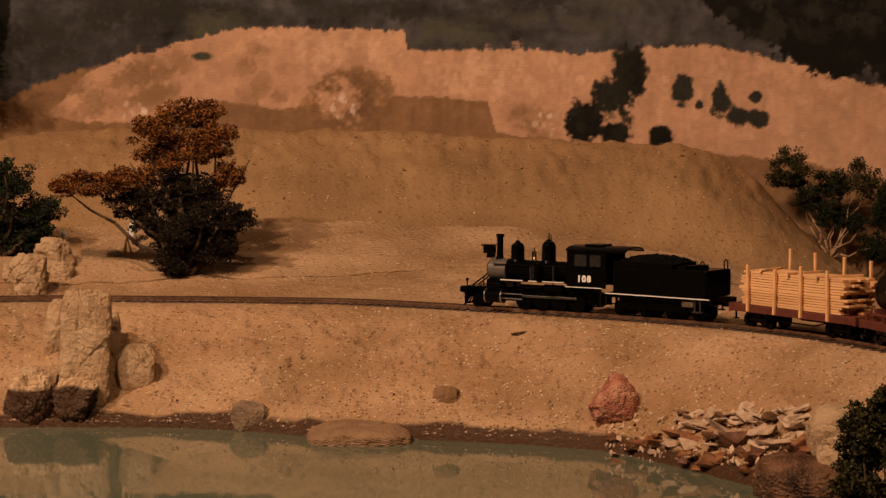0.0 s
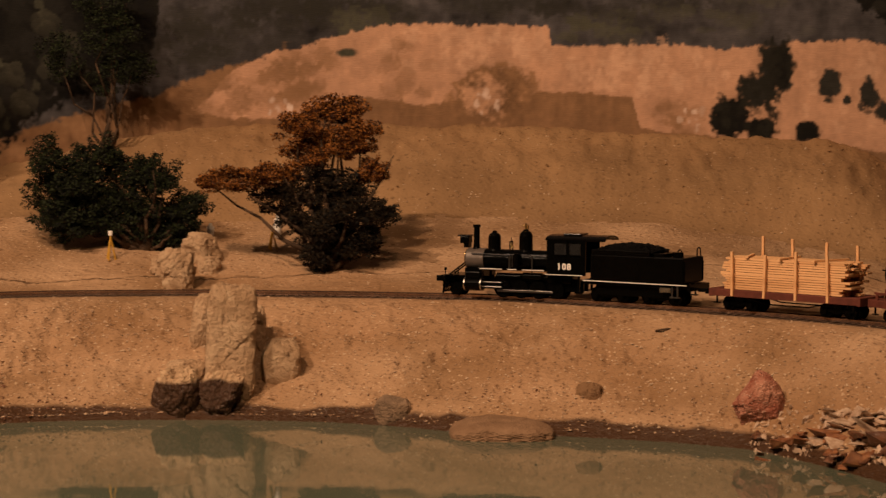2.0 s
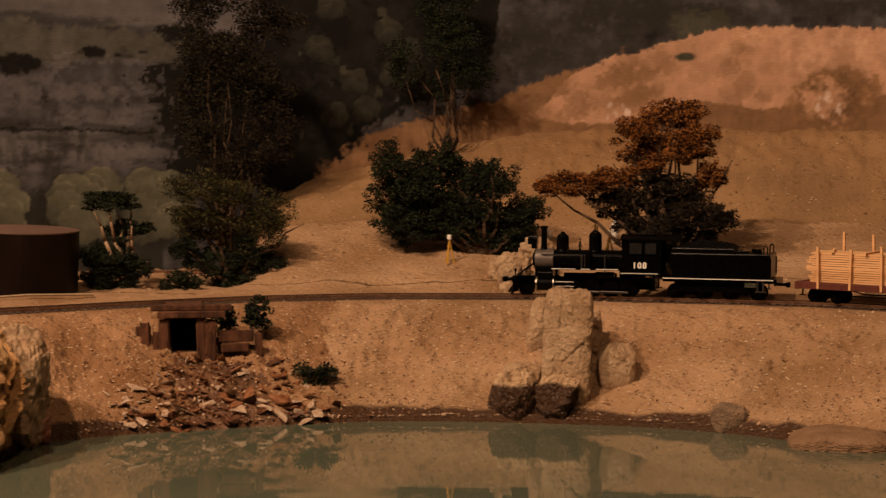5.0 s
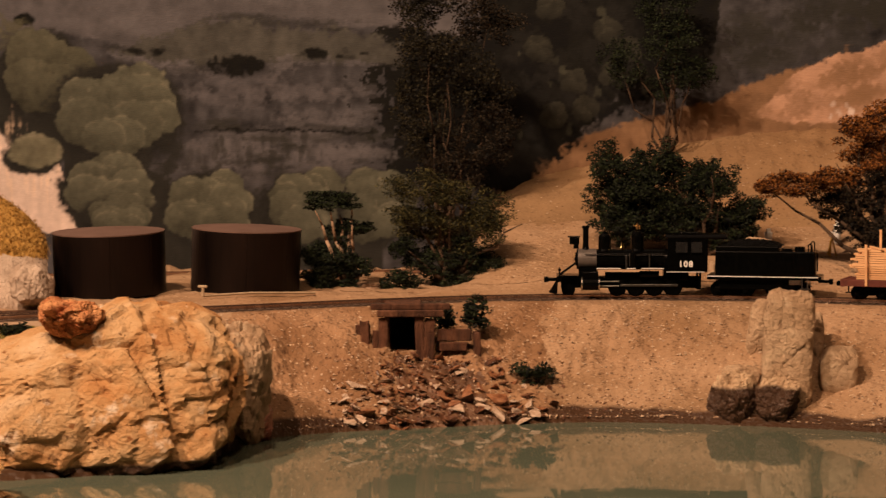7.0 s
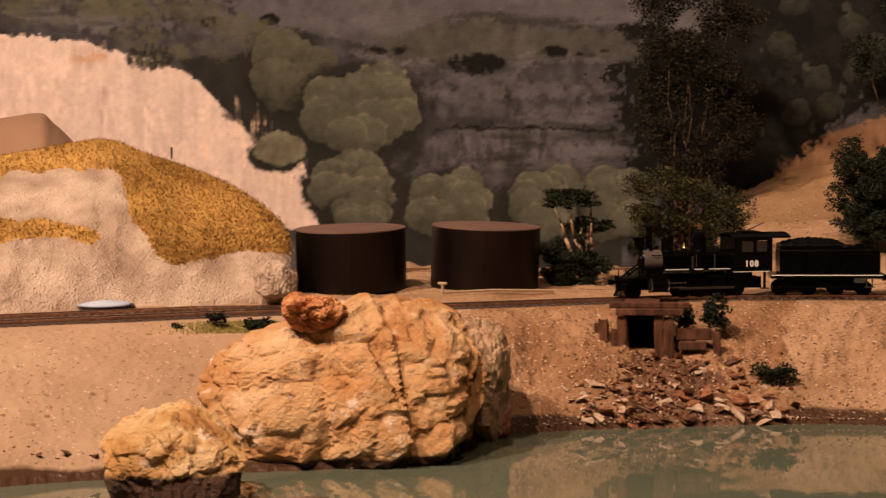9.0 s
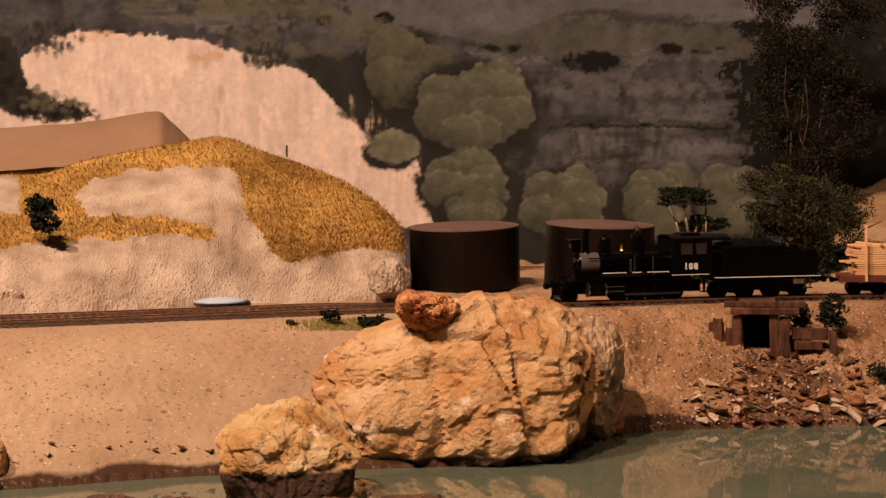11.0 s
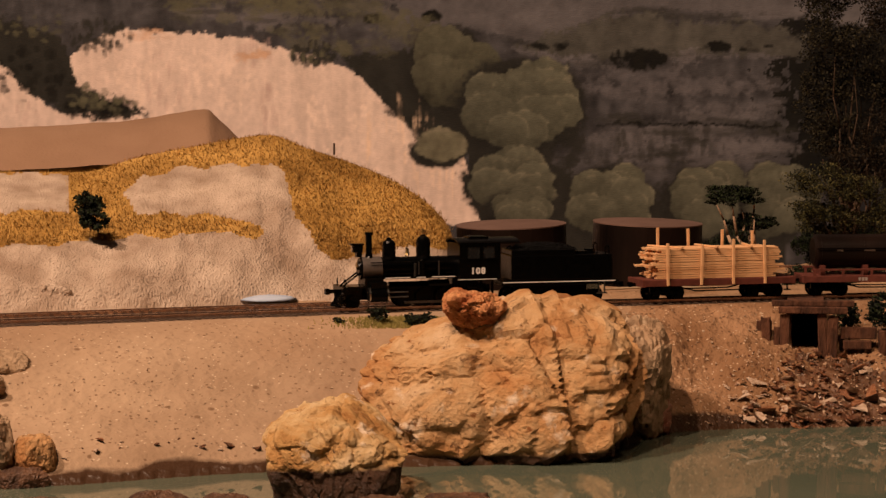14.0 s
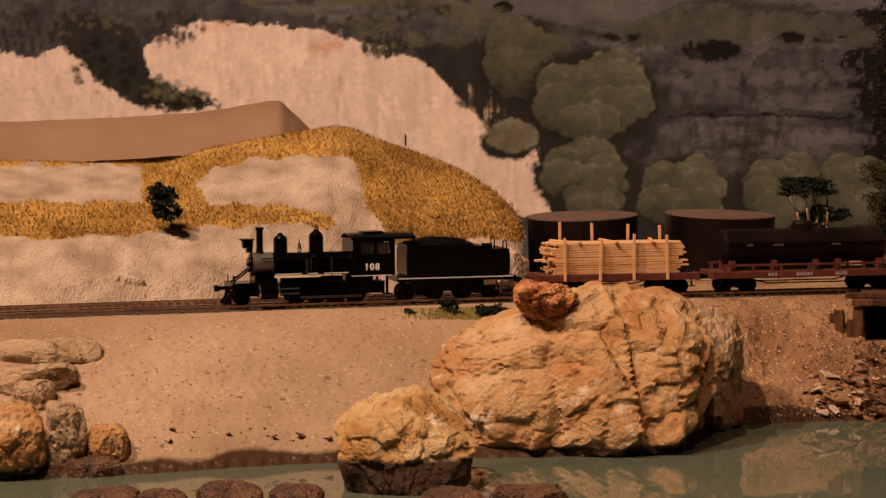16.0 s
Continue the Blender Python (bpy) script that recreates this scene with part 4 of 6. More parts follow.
def shard_mesh(name, seed, points=11):
    """A small angular splinter of stone."""
    g = np.random.default_rng(seed)
    bm = bmesh.new()
    for p in g.uniform(-0.5, 0.5, (points, 3)) * (1, 0.85, 0.7):
        bm.verts.new(p * g.uniform(0.85, 1.15))
    r = bmesh.ops.convex_hull(bm, input=bm.verts)
    bmesh.ops.delete(bm, geom=[q for q in r["geom_interior"] if isinstance(q, bmesh.types.BMVert)], context="VERTS")
    me = bpy.data.meshes.new(name)
    bm.to_mesh(me)
    bm.free()
    return me


def rest(a, e):
    """The range at which a line of sight meets the ground or the water."""
    if e >= -0.5:
        return BACK - 0.02
    r = np.linspace(0.6, BACK - 0.01, 900)
    below = np.nonzero(EYE + r * math.tan(radians(e)) <= np.maximum(ground_z(np.full_like(r, a), r), 0))[0]
    return float(r[below[0]]) if len(below) else BACK - 0.02


def rock(name, a, e, w, h, r, depth, material, seed, label, turn=0, sub=5, cuts=10, rough=0.06, group="", lean=0, flat=0.6, drop=0.006, free=False, boxy=0.7, crest=None, taper=0.0, back=0.0):
    """A stone that fills w by h degrees and rests where its foot is seen."""
    me = crag_mesh(name, seed, cuts, rough, sub, flat, boxy, crest, (1, depth / (w * 0.02), h / w), taper, back)
    me.materials.append(material)
    ob = new(name, me)
    if not free:
        r = rest(a, e - h / 2) + depth * (0.30 + 0.45 * back)
    k = r * math.pi / 180
    c = wp(a, e, r)
    ob.matrix_basis = Matrix.Translation((c.x, c.y, c.z - drop / 2)) @ Euler((radians(lean), radians(turn), radians(-a))).to_matrix().to_4x4()
    me.transform(Matrix.Diagonal((w * k, depth, h * k + drop, 1)))
    return tagged(ob, label, "rock", group)


rock("boulder", -29.86, -7.36, 8.23, 4.90, 1.085, 0.12, OCHRE, 11, "large craggy ochre boulder at the water's edge", sub=6, cuts=9, rough=0.080, flat=0.70, boxy=0.45, crest=[0.30, 0.30, 0.40, 0.50, 0.49, 0.44], taper=0.12, back=0.40)
rock("boulder", -25.86, -7.41, 1.72, 3.40, 1.12, 0.06, PALE, 12, "pale boulder leaning on a larger ochre one", sub=5, rough=0.1)
rock("stone", -30.67, -5.52, 1.95, 1.30, 1.035, 0.04, ORANGE, 13, "rust-orange stone on top of the large boulder", sub=6, rough=0.09, boxy=0.6, free=True, drop=0, crest=[0.40, 0.44, 0.36, 0.34, 0.46, 0.30], taper=0.25)
rock("boulder", -34.75, -9.62, 4.18, 3.03, 0.93, 0.06, YELLOWROCK, 14, "blocky yellow-white boulder standing in the shallow water", sub=6, cuts=8, rough=0.07, flat=0.66, boxy=0.55, crest=[0.32, 0.40, 0.46, 0.50, 0.40, 0.22], taper=0.12, back=0.4)
rock("stone", -25.49, -8.42, 0.98, 1.21, 1.07, 0.02, REDROCK, 15, "small ochre stone beside the boulder", rough=0.1)
rock("stone", -26.56, -9.18, 0.66, 0.64, 1.04, 0.012, OCHRE, 16, "small ochre stone beside the boulder", rough=0.1)
rock("stone", -27.26, -9.54, 1.07, 0.40, 1.02, 0.014, ORANGE, 17, "flat rust-orange stone on the shore", rough=0.1)
# upright stone group on the bank
rock("standing_stone", -10.21, -6.42, 1.47, 3.24, 1.215, 0.030, PALE, 21, "tall pale standing stone leaning on the bank", cuts=4, rough=0.036, turn=2, sub=6, lean=-10, flat=0.86, boxy=0.30, taper=-0.10)
rock("stone", -11.04, -5.86, 0.65, 1.56, 1.222, 0.018, PALE, 22, "pale stone beside the standing stone", turn=8)
rock("stone", -9.40, -6.09, 0.42, 1.30, 1.222, 0.016, PALE, 23, "pale stone beside the standing stone")
rock("stone", -8.78, -7.03, 1.16, 1.25, 1.19, 0.02, PALE, 24, "blocky pale stone resting on the bank", rough=0.04, cuts=8, boxy=0.45, taper=0.3)
rock("stone", -11.71, -7.87, 1.67, 1.49, 1.165, 0.026, WETFOOT, 25, "pale-topped stone with a dark wet foot ashore", rough=0.08, cuts=7, sub=6, flat=0.36, boxy=1.0, taper=0.45, turn=-12)
rock("stone", -10.53, -7.94, 1.47, 1.50, 1.155, 0.026, WETFOOT, 26, "angular stone with a dark wet foot at the shore", rough=0.08, cuts=7, sub=6, flat=0.38, boxy=1.0, taper=0.4, turn=14)
rock("stone", -11.51, -7.28, 1.26, 0.57, 1.17, 0.016, PALE, 27, "pale flat stone on a dark one", rough=0.04, cuts=14)
rock("stone_slab", -2.36, -8.94, 3.10, 0.67, 1.085, 0.07, mat("slab_rock", (0.17, 0.10, 0.055), (0.25, 0.155, 0.09), 90, 0.8, 0.5, 700), 28, "flat brown stone slab at the water's edge", cuts=6, rough=0.04, flat=0.8, boxy=0.45, sub=5, crest=[0.28, 0.46, 0.50, 0.46, 0.44, 0.30])
rock("stone", -5.56, -8.39, 1.08, 0.71, 1.12, 0.015, mat("grey_rock", (0.13, 0.09, 0.06), (0.28, 0.19, 0.12), 120, 0.85, 0.7, 900), 29, "small grey-brown stone on the shore")
rock("stone", 4.97, -7.93, 1.49, 1.48, 1.105, 0.025, REDROCK, 31, "jagged red stone on the bank", cuts=9, rough=0.07, turn=-14, crest=[0.10, 0.20, 0.32, 0.5, 0.5, 0.34])
rock("stone", 0.14, -7.86, 0.82, 0.44, 1.14, 0.012, mat("umber_rock", (0.17, 0.095, 0.045), (0.22, 0.13, 0.07), 120, 0.9, 0.5, 900), 32, "small umber stone half buried in the bank")
# outcrop by the trees
for k, bx in enumerate(((-11.05, -3.82, 1.22, 0.94), (-11.74, -4.41, 1.14, 1.22), (-10.81, -4.29, 0.73, 0.49), (-12.19, -4.33, 0.73, 0.57))):
    rock("outcrop_stone", *bx, 1.335, 0.02, PALE, 40 + k, "pale lumpy limestone outcrop beside the trees", rough=0.12, cuts=14, group="outcrop beside the trees")
# shore stones at the left end
rock("boulder", -46.10, -9.23, 2.31, 1.89, 0.985, 0.05, OCHRE, 51, "ochre boulder with a dark wet foot on the shore", rough=0.1, sub=5)
rock("stone", -44.51, -9.05, 1.27, 1.74, 1.0, 0.03, PALE, 52, "pale stone on the shore", rough=0.08, boxy=0.6, flat=0.6)
rock("stone", -43.31, -9.41, 1.24, 1.02, 0.985, 0.024, OCHRE, 53, "ochre stone on the shore", rough=0.08)
rock("stone", -44.98, -6.81, 3.22, 0.64, 1.06, 0.03, PALE, 54, "low pale ledge on the bank", rough=0.08, boxy=0.6, flat=0.6)
rock("stone", -45.27, -7.52, 2.36, 0.79, 1.04, 0.03, PALE, 55, "low pale ledge on the bank", rough=0.08, boxy=0.6, flat=0.6)
rock("stone", -45.36, -7.99, 1.26, 0.79, 1.02, 0.025, PALE, 56, "pale stone on the bank", rough=0.08, boxy=0.6, flat=0.6)
rock("stone", -43.73, -10.07, 1.75, 0.55, 0.965, 0.02, DARKROCK, 57, "dark wet stone at the shore", rough=0.08)
for k, bx in enumerate(((-43.43, -11.05, 2.08, 0.68), (-41.83, -11.14, 1.61, 0.62), (-39.85, -11.08, 2.03, 0.84), (-37.93, -11.15, 1.64, 0.80), (-33.33, -11.26, 2.14, 0.69), (-31.20, -11.23, 2.46, 0.75))):
    rock("stone", *bx, 0.90, 0.03, DARKROCK, 60 + k, "dark wet stone lying in the shallow water", rough=0.09, group="wet stones in the shallows")
# stones behind the siding
rock("ledge_stone", -31.77, -4.57, 1.27, 1.06, 1.235, 0.03, CUTFACE, 71, "broken pale stone ledge at the foot of the cut", cuts=18, rough=0.08, boxy=0.6, flat=0.6, free=True)
rock("ledge_stone", -42.78, -4.89, 1.51, 0.57, 1.222, 0.03, CUTFACE, 72, "low broken pale stone ledge below the cut", cuts=18, rough=0.1, boxy=0.6, flat=0.6, free=True)
# near ledge at the right end
rock("boulder", 11.78, -8.92, 2.83, 1.66, 0.90, 0.05, PALE, 81, "long pale boulder sloping to the water", rough=0.06, cuts=14, turn=18, sub=5)
rock("boulder", 10.61, -9.99, 3.33, 1.34, 0.92, 0.05, DARKROCK, 82, "dark wet boulder in the shallow water", rough=0.08, sub=5)

CHIPS = []
for k in range(12):
    me = shard_mesh("chip", 130 + k)
    me.materials.append((BROWNSTONE, PALESTONE, RUSTSTONE, PALESTONE)[k % 4])
    CHIPS.append(me)


def scatter(name, t_box, count, size, meshes, label, group, seed, squash=0.6, taper=0.0):
    g = np.random.default_rng(seed)
    a0, a1, e0, e1 = t_box
    for k in range(count):
        u, v = g.uniform(), g.uniform()
        if taper and abs(u - 0.5) * 2 > 1 - taper * v:
            u = 0.5 + (u - 0.5) * (1 - taper * v)
        s = size[0] + (size[1] - size[0]) * g.uniform() ** 2.2
        p = gp(a0 + (a1 - a0) * u, e0 + (e1 - e0) * v, s * 0.15)
        o = new(name, meshes[int(g.integers(len(meshes)))])
        o.matrix_basis = Matrix.Translation(p) @ Euler((g.uniform(-0.5, 0.5), g.uniform(-0.5, 0.5), g.uniform(0, 6.28))).to_matrix().to_4x4() @ Matrix.Diagonal((s, s * g.uniform(0.6, 1), s * squash * g.uniform(0.6, 1), 1))
        tagged(o, label, "stone", group)


def span(a, e, w, h):
    return (a - w / 2, a + w / 2, e - h / 2, e + h / 2)


BROWN_CHIPS = CHIPS[::2]
MIXED_CHIPS = CHIPS[::2] * 2 + CHIPS[1::2]
scatter("rubble_stone", span(-19.99, -7.91, 6.54, 2.05), 120, (0.003, 0.011), MIXED_CHIPS, "broken brown and pale stone in a spill below the culvert", "rubble below the culvert", 1, taper=0.5)
scatter("rubble_stone", span(-20.73, -7.81, 2.30, 2.34), 60, (0.003, 0.011), BROWN_CHIPS, "wet rust-brown stone in a spill below the culvert", "rubble below the culvert", 2, 0.4)
scatter("rubble_stone", span(-19.83, -8.26, 6.54, 1.29), 30, (0.008, 0.016), MIXED_CHIPS, "broken brown and pale stone in a spill below the culvert", "rubble below the culvert", 9, 0.45)
scatter("rubble_stone", span(-22.40, -8.10, 2.40, 1.00), 14, (0.006, 0.015), CHIPS[1::2], "pale flat stone half sunk beside the spill", "rubble below the culvert", 10, 0.3)
scatter("rubble_stone", span(8.64, -8.90, 4.60, 1.30), 70, (0.006, 0.017), CHIPS[1::2], "broken pale angular stone in a heap on the shore", "stone heap on the shore", 3, 0.45)
scatter("rubble_stone", span(8.90, -8.80, 4.00, 1.10), 24, (0.014, 0.026), CHIPS[1::2], "large pale stone slab in a heap on the shore", "stone heap on the shore", 11, 0.35)
scatter("rubble_stone", span(7.76, -9.55, 6.20, 1.00), 50, (0.006, 0.022), BROWN_CHIPS, "dark wet angular stone in a heap on the shore", "stone heap on the shore", 4)
scatter("rubble_stone", span(-39.83, -9.40, 5.92, 0.51), 22, (0.002, 0.007), CHIPS, "small broken stone along the shore", "stones along the shore", 5)


def scree(name, t_box, count, size, material, seed, label, squash=0.6):
    """Fine broken stone joined into one sheet."""
    g = np.random.default_rng(seed)
    a0, a1, e0, e1 = t_box
    base = [np.array([v.co for v in me.vertices]) for me in CHIPS_LOW]
    faces = [[tuple(p.vertices) for p in me.polygons] for me in CHIPS_LOW]
    V, F, n = [], [], 0
    for k in range(count):
        q = int(g.integers(len(base)))
        s = size[0] + (size[1] - size[0]) * g.uniform() ** 2
        rot = np.array(Euler(tuple(g.uniform(-0.6, 6, 3))).to_matrix())
        V.append((base[q] * s * (1, g.uniform(0.5, 1), squash)) @ rot.T + np.array(gp(g.uniform(a0, a1), g.uniform(e0, e1), s * 0.15)))
        F += [tuple(i + n for i in f) for f in faces[q]]
        n += len(base[q])
    tagged(from_arrays(name, np.concatenate(V), F, material), label, "gravel", kind="stuff")


CHIPS_LOW = [shard_mesh("chip_small", 160 + k, 8) for k in range(5)]
scree("culvert_scree", span(-19.99, -7.85, 6.87, 2.26), 700, (0.0010, 0.0042), RUBBLE, 31, "fine broken brown and pale stone below the culvert")
scree("stream_scree", span(-20.73, -7.82, 2.60, 2.31), 420, (0.0014, 0.005), BROWNSTONE, 38, "wet rust-brown gravel in the culvert's stream bed")
scree("heap_scree", span(7.80, -9.05, 6.11, 1.52), 420, (0.002, 0.007), PALESTONE, 32, "fine broken stone between larger shore stones")
scree("pale_specks", span(-13.69, -5.90, 2.61, 1.05), 150, (0.0007, 0.0024), PALESTONE, 35, "pale chips scattered on the bank")
scree("hill_clods", span(1.08, -1.62, 14.54, 2.52), 120, (0.0012, 0.005), HILLSAND, 36, "loose clods of brown soil on the hill", 0.7)
scree("flat_clods", span(1.10, -3.86, 16.18, 1.63), 120, (0.0008, 0.003), GRAIN, 37, "loose grit on the sandy flat")
scree("shore_scree", span(-14.69, -8.27, 4.06, 0.72), 200, (0.0008, 0.003), RUBBLE, 33, "fine grit along the shoreline")
scree("shore_scree", span(-2.97, -8.33, 14.62, 1.13), 420, (0.0008, 0.0028), RUBBLE, 34, "fine grit along the shoreline")


def grains(name, a0, a1, e0, e1, count, size, seed, label):
    g = np.random.default_rng(seed)
    V, F = [], []
    aa, ee = g.uniform(a0, a1, count), g.uniform(e0, e1, count)
    rr = np.linspace(0.85, BACK - 0.02, 300)
    z = ground_z(aa[:, None] + 0 * rr, rr + 0 * aa[:, None])
    hit = np.argmax(EYE + rr * np.tan(np.radians(ee))[:, None] <= z, axis=1)
    for k in range(count):
        if hit[k] == 0:
            continue
        p = polar(aa[k], rr[hit[k]], float(z[k, hit[k]]))
        s = size * g.uniform(0.4, 1.0) ** 1.5
        c = len(V)
        for d in ((1, 0, 0), (-0.9, 0.3, 0), (0, 1, 0), (0.2, -0.9, 0), (0, 0, 0.8), (0, 0, -0.5)):
            V.append(p + Vector(d) * s + Vector(g.normal(0, 0.2, 3)) * s)
        for f in ((0, 2, 4), (2, 1, 4), (1, 3, 4), (3, 0, 4)):
            F.append(tuple(c + q for q in f))
    tagged(from_arrays(name, V, F, GRAIN), label, "gravel", kind="stuff")


grains("bank_grit", -30, 14, -9.2, -5.2, 7000, 0.0011, 7, "scattered pale and brown grit on the sandy bank")
grains("bank_grit", -50, -28, -9.5, -5.9, 1600, 0.0009, 8, "scattered grit on the pale bank")
grains("flat_grit", -19, 12, -5.0, -0.6, 2200, 0.0011, 9, "scattered grit on the sandy flat and hill")


# ---- culvert under the track
def culvert():
    r = CULVERT_R
    c = polar(CULVERT_A, r, 0)
    m = Matrix.Translation(c) @ Matrix.Rotation(radians(-CULVERT_A), 4, "Z")
    e = thing("culvert", m, "old timber culvert with a dark opening under the track", "culvert")
    z0, z1 = CULVERT_Z - 0.004, EYE + r * math.tan(radians(CULVERT_E + 0.42))
    deep = float(track_r(CULVERT_A)) - r - 0.008
    for x, w, top, tip in ((-0.0225, 0.0026, 0.004, -0.0012), (-0.0178, 0.0016, 0.010, 0.0008), (-0.0126, 0.0028, 0.002, 0.0004), (0.0098, 0.0024, 0.001, -0.0006), (0.0148, 0.0030, 0.003, 0.0010), (0.0445, 0.0022, 0.011, -0.0008)):
        post = B((x - w, x + w, -0.002, 0.0025, z0 - 0.006, z1 - top), bevel=0.0006)
        for v in post.verts:
            if v.co.z > z0:
                v.co.x += tip + random.uniform(-0.0005, 0.0005)
                v.co.z += random.uniform(-0.0012, 0.0012)
        part("post", post, TIMBER, e)
    part("retaining_board", B((0.020, 0.041, 0.001, 0.004, z1 - 0.016, z1 - 0.009), bevel=0.0006), TIMBER, e)
    part("retaining_board", B((0.0215, 0.038, 0.0, 0.003, z1 - 0.022, z1 - 0.0168), bevel=0.0006), TIMBER, e)
    part("retaining_board", B((-0.029, -0.020, 0.002, 0.005, z1 - 0.015, z1 - 0.006), bevel=0.0006), TIMBER, e)
    part("beam", B((-0.016, 0.024, -0.004, 0.001, z1 - 0.001, z1 + 0.003), bevel=0.0006), TIMBER, e)
    part("beam", B((-0.020, 0.028, 0.000, 0.005, z1 + 0.003, z1 + 0.0065), bevel=0.0006), TIMBER, e)
    part("side_wall", B((-0.0115, -0.0085, 0.002, deep, z0 - 0.004, z1)), TIMBER, e)
    part("side_wall", B((0.0075, 0.0105, 0.002, deep, z0 - 0.004, z1)), TIMBER, e)
    part("roof_planks", B((-0.0115, 0.0105, 0.0, deep + 0.004, z1, z1 + 0.003)), TIMBER, e)
    # black plate closes the passage and stands in for its unlit depth
    part("dark_depth_plate", B((-0.0115, 0.0105, deep, deep + 0.003, z0 - 0.004, z1)), BLACK, e)


culvert()


# ---- trees and bushes
def leaves(bm_name, clumps, count, leaf, material, parent, seed, gap=0.15):
    """Small leaf blades in uneven tufts within each clump: centre and three radii."""
    g = np.random.default_rng(seed)
    vol = np.array([(c[1][0] * c[1][1] * c[1][2]) ** 0.67 for c in clumps])
    n = np.maximum(1, (count * vol / vol.sum()).astype(int))
    V = []
    for (c, rad), m in zip(clumps, n):
        tufts = int(48 * (1.15 - gap))
        d = g.normal(size=(tufts, 3))
        d /= np.linalg.norm(d, axis=1, keepdims=True)
        tc = np.array(c) + d * (g.uniform(0.05, 1, tufts) ** 0.5 * 0.92)[:, None] * np.array(rad)
        ts = g.uniform(0.14, 0.34, tufts)
        pick = g.choice(tufts, m, p=ts**2 / (ts**2).sum())
        q = g.normal(size=(m, 3))
        q /= np.linalg.norm(q, axis=1, keepdims=True)
        p = tc[pick] + q * (g.uniform(0.3, 1.0, m) ** 0.4 * ts[pick])[:, None] * np.array(rad) * (1.0, 1.0, 0.92) * g.normal(1, 0.16, (m, 1))
        ax = g.normal(size=(m, 3)) + 0.7 * q
        ax /= np.linalg.norm(ax, axis=1, keepdims=True)
        up = np.cross(ax, g.normal(size=(m, 3)))
        up /= np.linalg.norm(up, axis=1, keepdims=True)
        sz = (leaf * g.uniform(0.5, 1.25, m))[:, None]
        V.append(np.stack([p - ax * sz, p + up * sz * 0.6, p + ax * sz, p - up * sz * 0.6], 1).reshape(-1, 3))
    V = np.concatenate(V)
    F = np.arange(len(V)).reshape(-1, 4)
    return from_arrays(bm_name, V, F, material, parent)


def limbs(name, base, tips, r0, material, parent, seed, wiggle=0.16):
    g = np.random.default_rng(seed)
    bm = bmesh.new()
    for tip in tips:
        p, q = Vector(base), Vector(tip)
        n, last = 5, Vector(base)
        L = (q - p).length
        for k in range(1, n + 1):
            u = k / n
            x = p.lerp(q, u) + Vector(g.normal(0, wiggle * L / n, 3)) * (1 if k < n else 0)
            tube(bm, last, x, max(r0 * (1 - 0.85 * (k - 1) / n), 0.0002), max(r0 * (1 - 0.85 * u), 0.00018), seg=6)
            last = x
    return part(name, bm, material, parent, smooth=True)


def tree(name, r, boxes, base, label, category, material, count, leaf, seed, trunk=0.003, bark=None, twigs=0, gap=0.15, second=None, deep=0.8, crown="crown", aloft=False):
    """Clumps of leaves, each given as seen from the eye, on limbs that rise from the base."""
    a, e = base
    foot = wp(a, e, r) if aloft else polar(a, r, float(ground_z(a, r)) - 0.002)
    m = thing(name, Matrix.Translation(foot), label, category)
    k = r * math.pi / 180
    g = np.random.default_rng(seed)
    clumps, tips = [], []
    for ca, ce, w, h in boxes:
        c = wp(ca, ce, r + g.uniform(-0.4, 0.4) * w * k * 0.5) - foot
        clumps.append((tuple(c), (w * k / 2 * 1.16, (w + h) * k / 4 * deep, h * k / 2 * 1.16)))
        tips.append(c)
    for q in range(twigs):
        c, rad = clumps[int(g.integers(len(clumps)))]
        tips.append(Vector(c) + Vector(g.normal(0, 0.42, 3)) * max(rad))
    limbs("trunk", (0, 0, 0), tips, trunk * 0.45, bark or BARK, m, seed)
    if second:
        half = second[0]
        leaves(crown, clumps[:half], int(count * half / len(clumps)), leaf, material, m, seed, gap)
        # the remaining clumps take the second leaf colour
        leaves("second_crown", clumps[half:], int(count * (1 - half / len(clumps))), leaf, second[1], m, seed + 1, gap)
    else:
        leaves(crown, clumps, count, leaf, material, m, seed, gap)
    return m


tree("autumn_tree", 1.345, [(-7.28, 0.12, 1.79, 0.98), (-8.26, -0.37, 1.46, 0.89), (-6.47, -0.61, 1.22, 0.98), (-6.14, -1.59, 0.81, 0.98), (-8.01, -1.18, 1.79, 0.81), (-7.12, -0.86, 1.46, 0.98), (-9.96, -1.83, 1.79, 0.65), (-10.78, -2.00, 0.89, 0.49), (-8.91, -1.75, 1.30, 0.65), (-8.83, -2.40, 1.63, 1.14), (-7.69, -2.08, 1.79, 1.14), (-6.71, -2.24, 1.30, 1.14), (-6.22, -2.89, 1.38, 0.98), (-7.36, -3.05, 1.95, 1.30), (-8.34, -3.05, 1.14, 0.81), (-7.52, -3.95, 1.79, 1.22), (-6.39, -3.70, 0.98, 0.98), (-5.74, -2.73, 0.73, 0.49)], (-7.34, -4.35), "gnarled tree with rust-orange leaves above near-black umber leaves", "tree", LEAFRUST, 84000, 0.00095, 201, 0.005, twigs=12, second=(9, LEAFUMBER), gap=0.25)
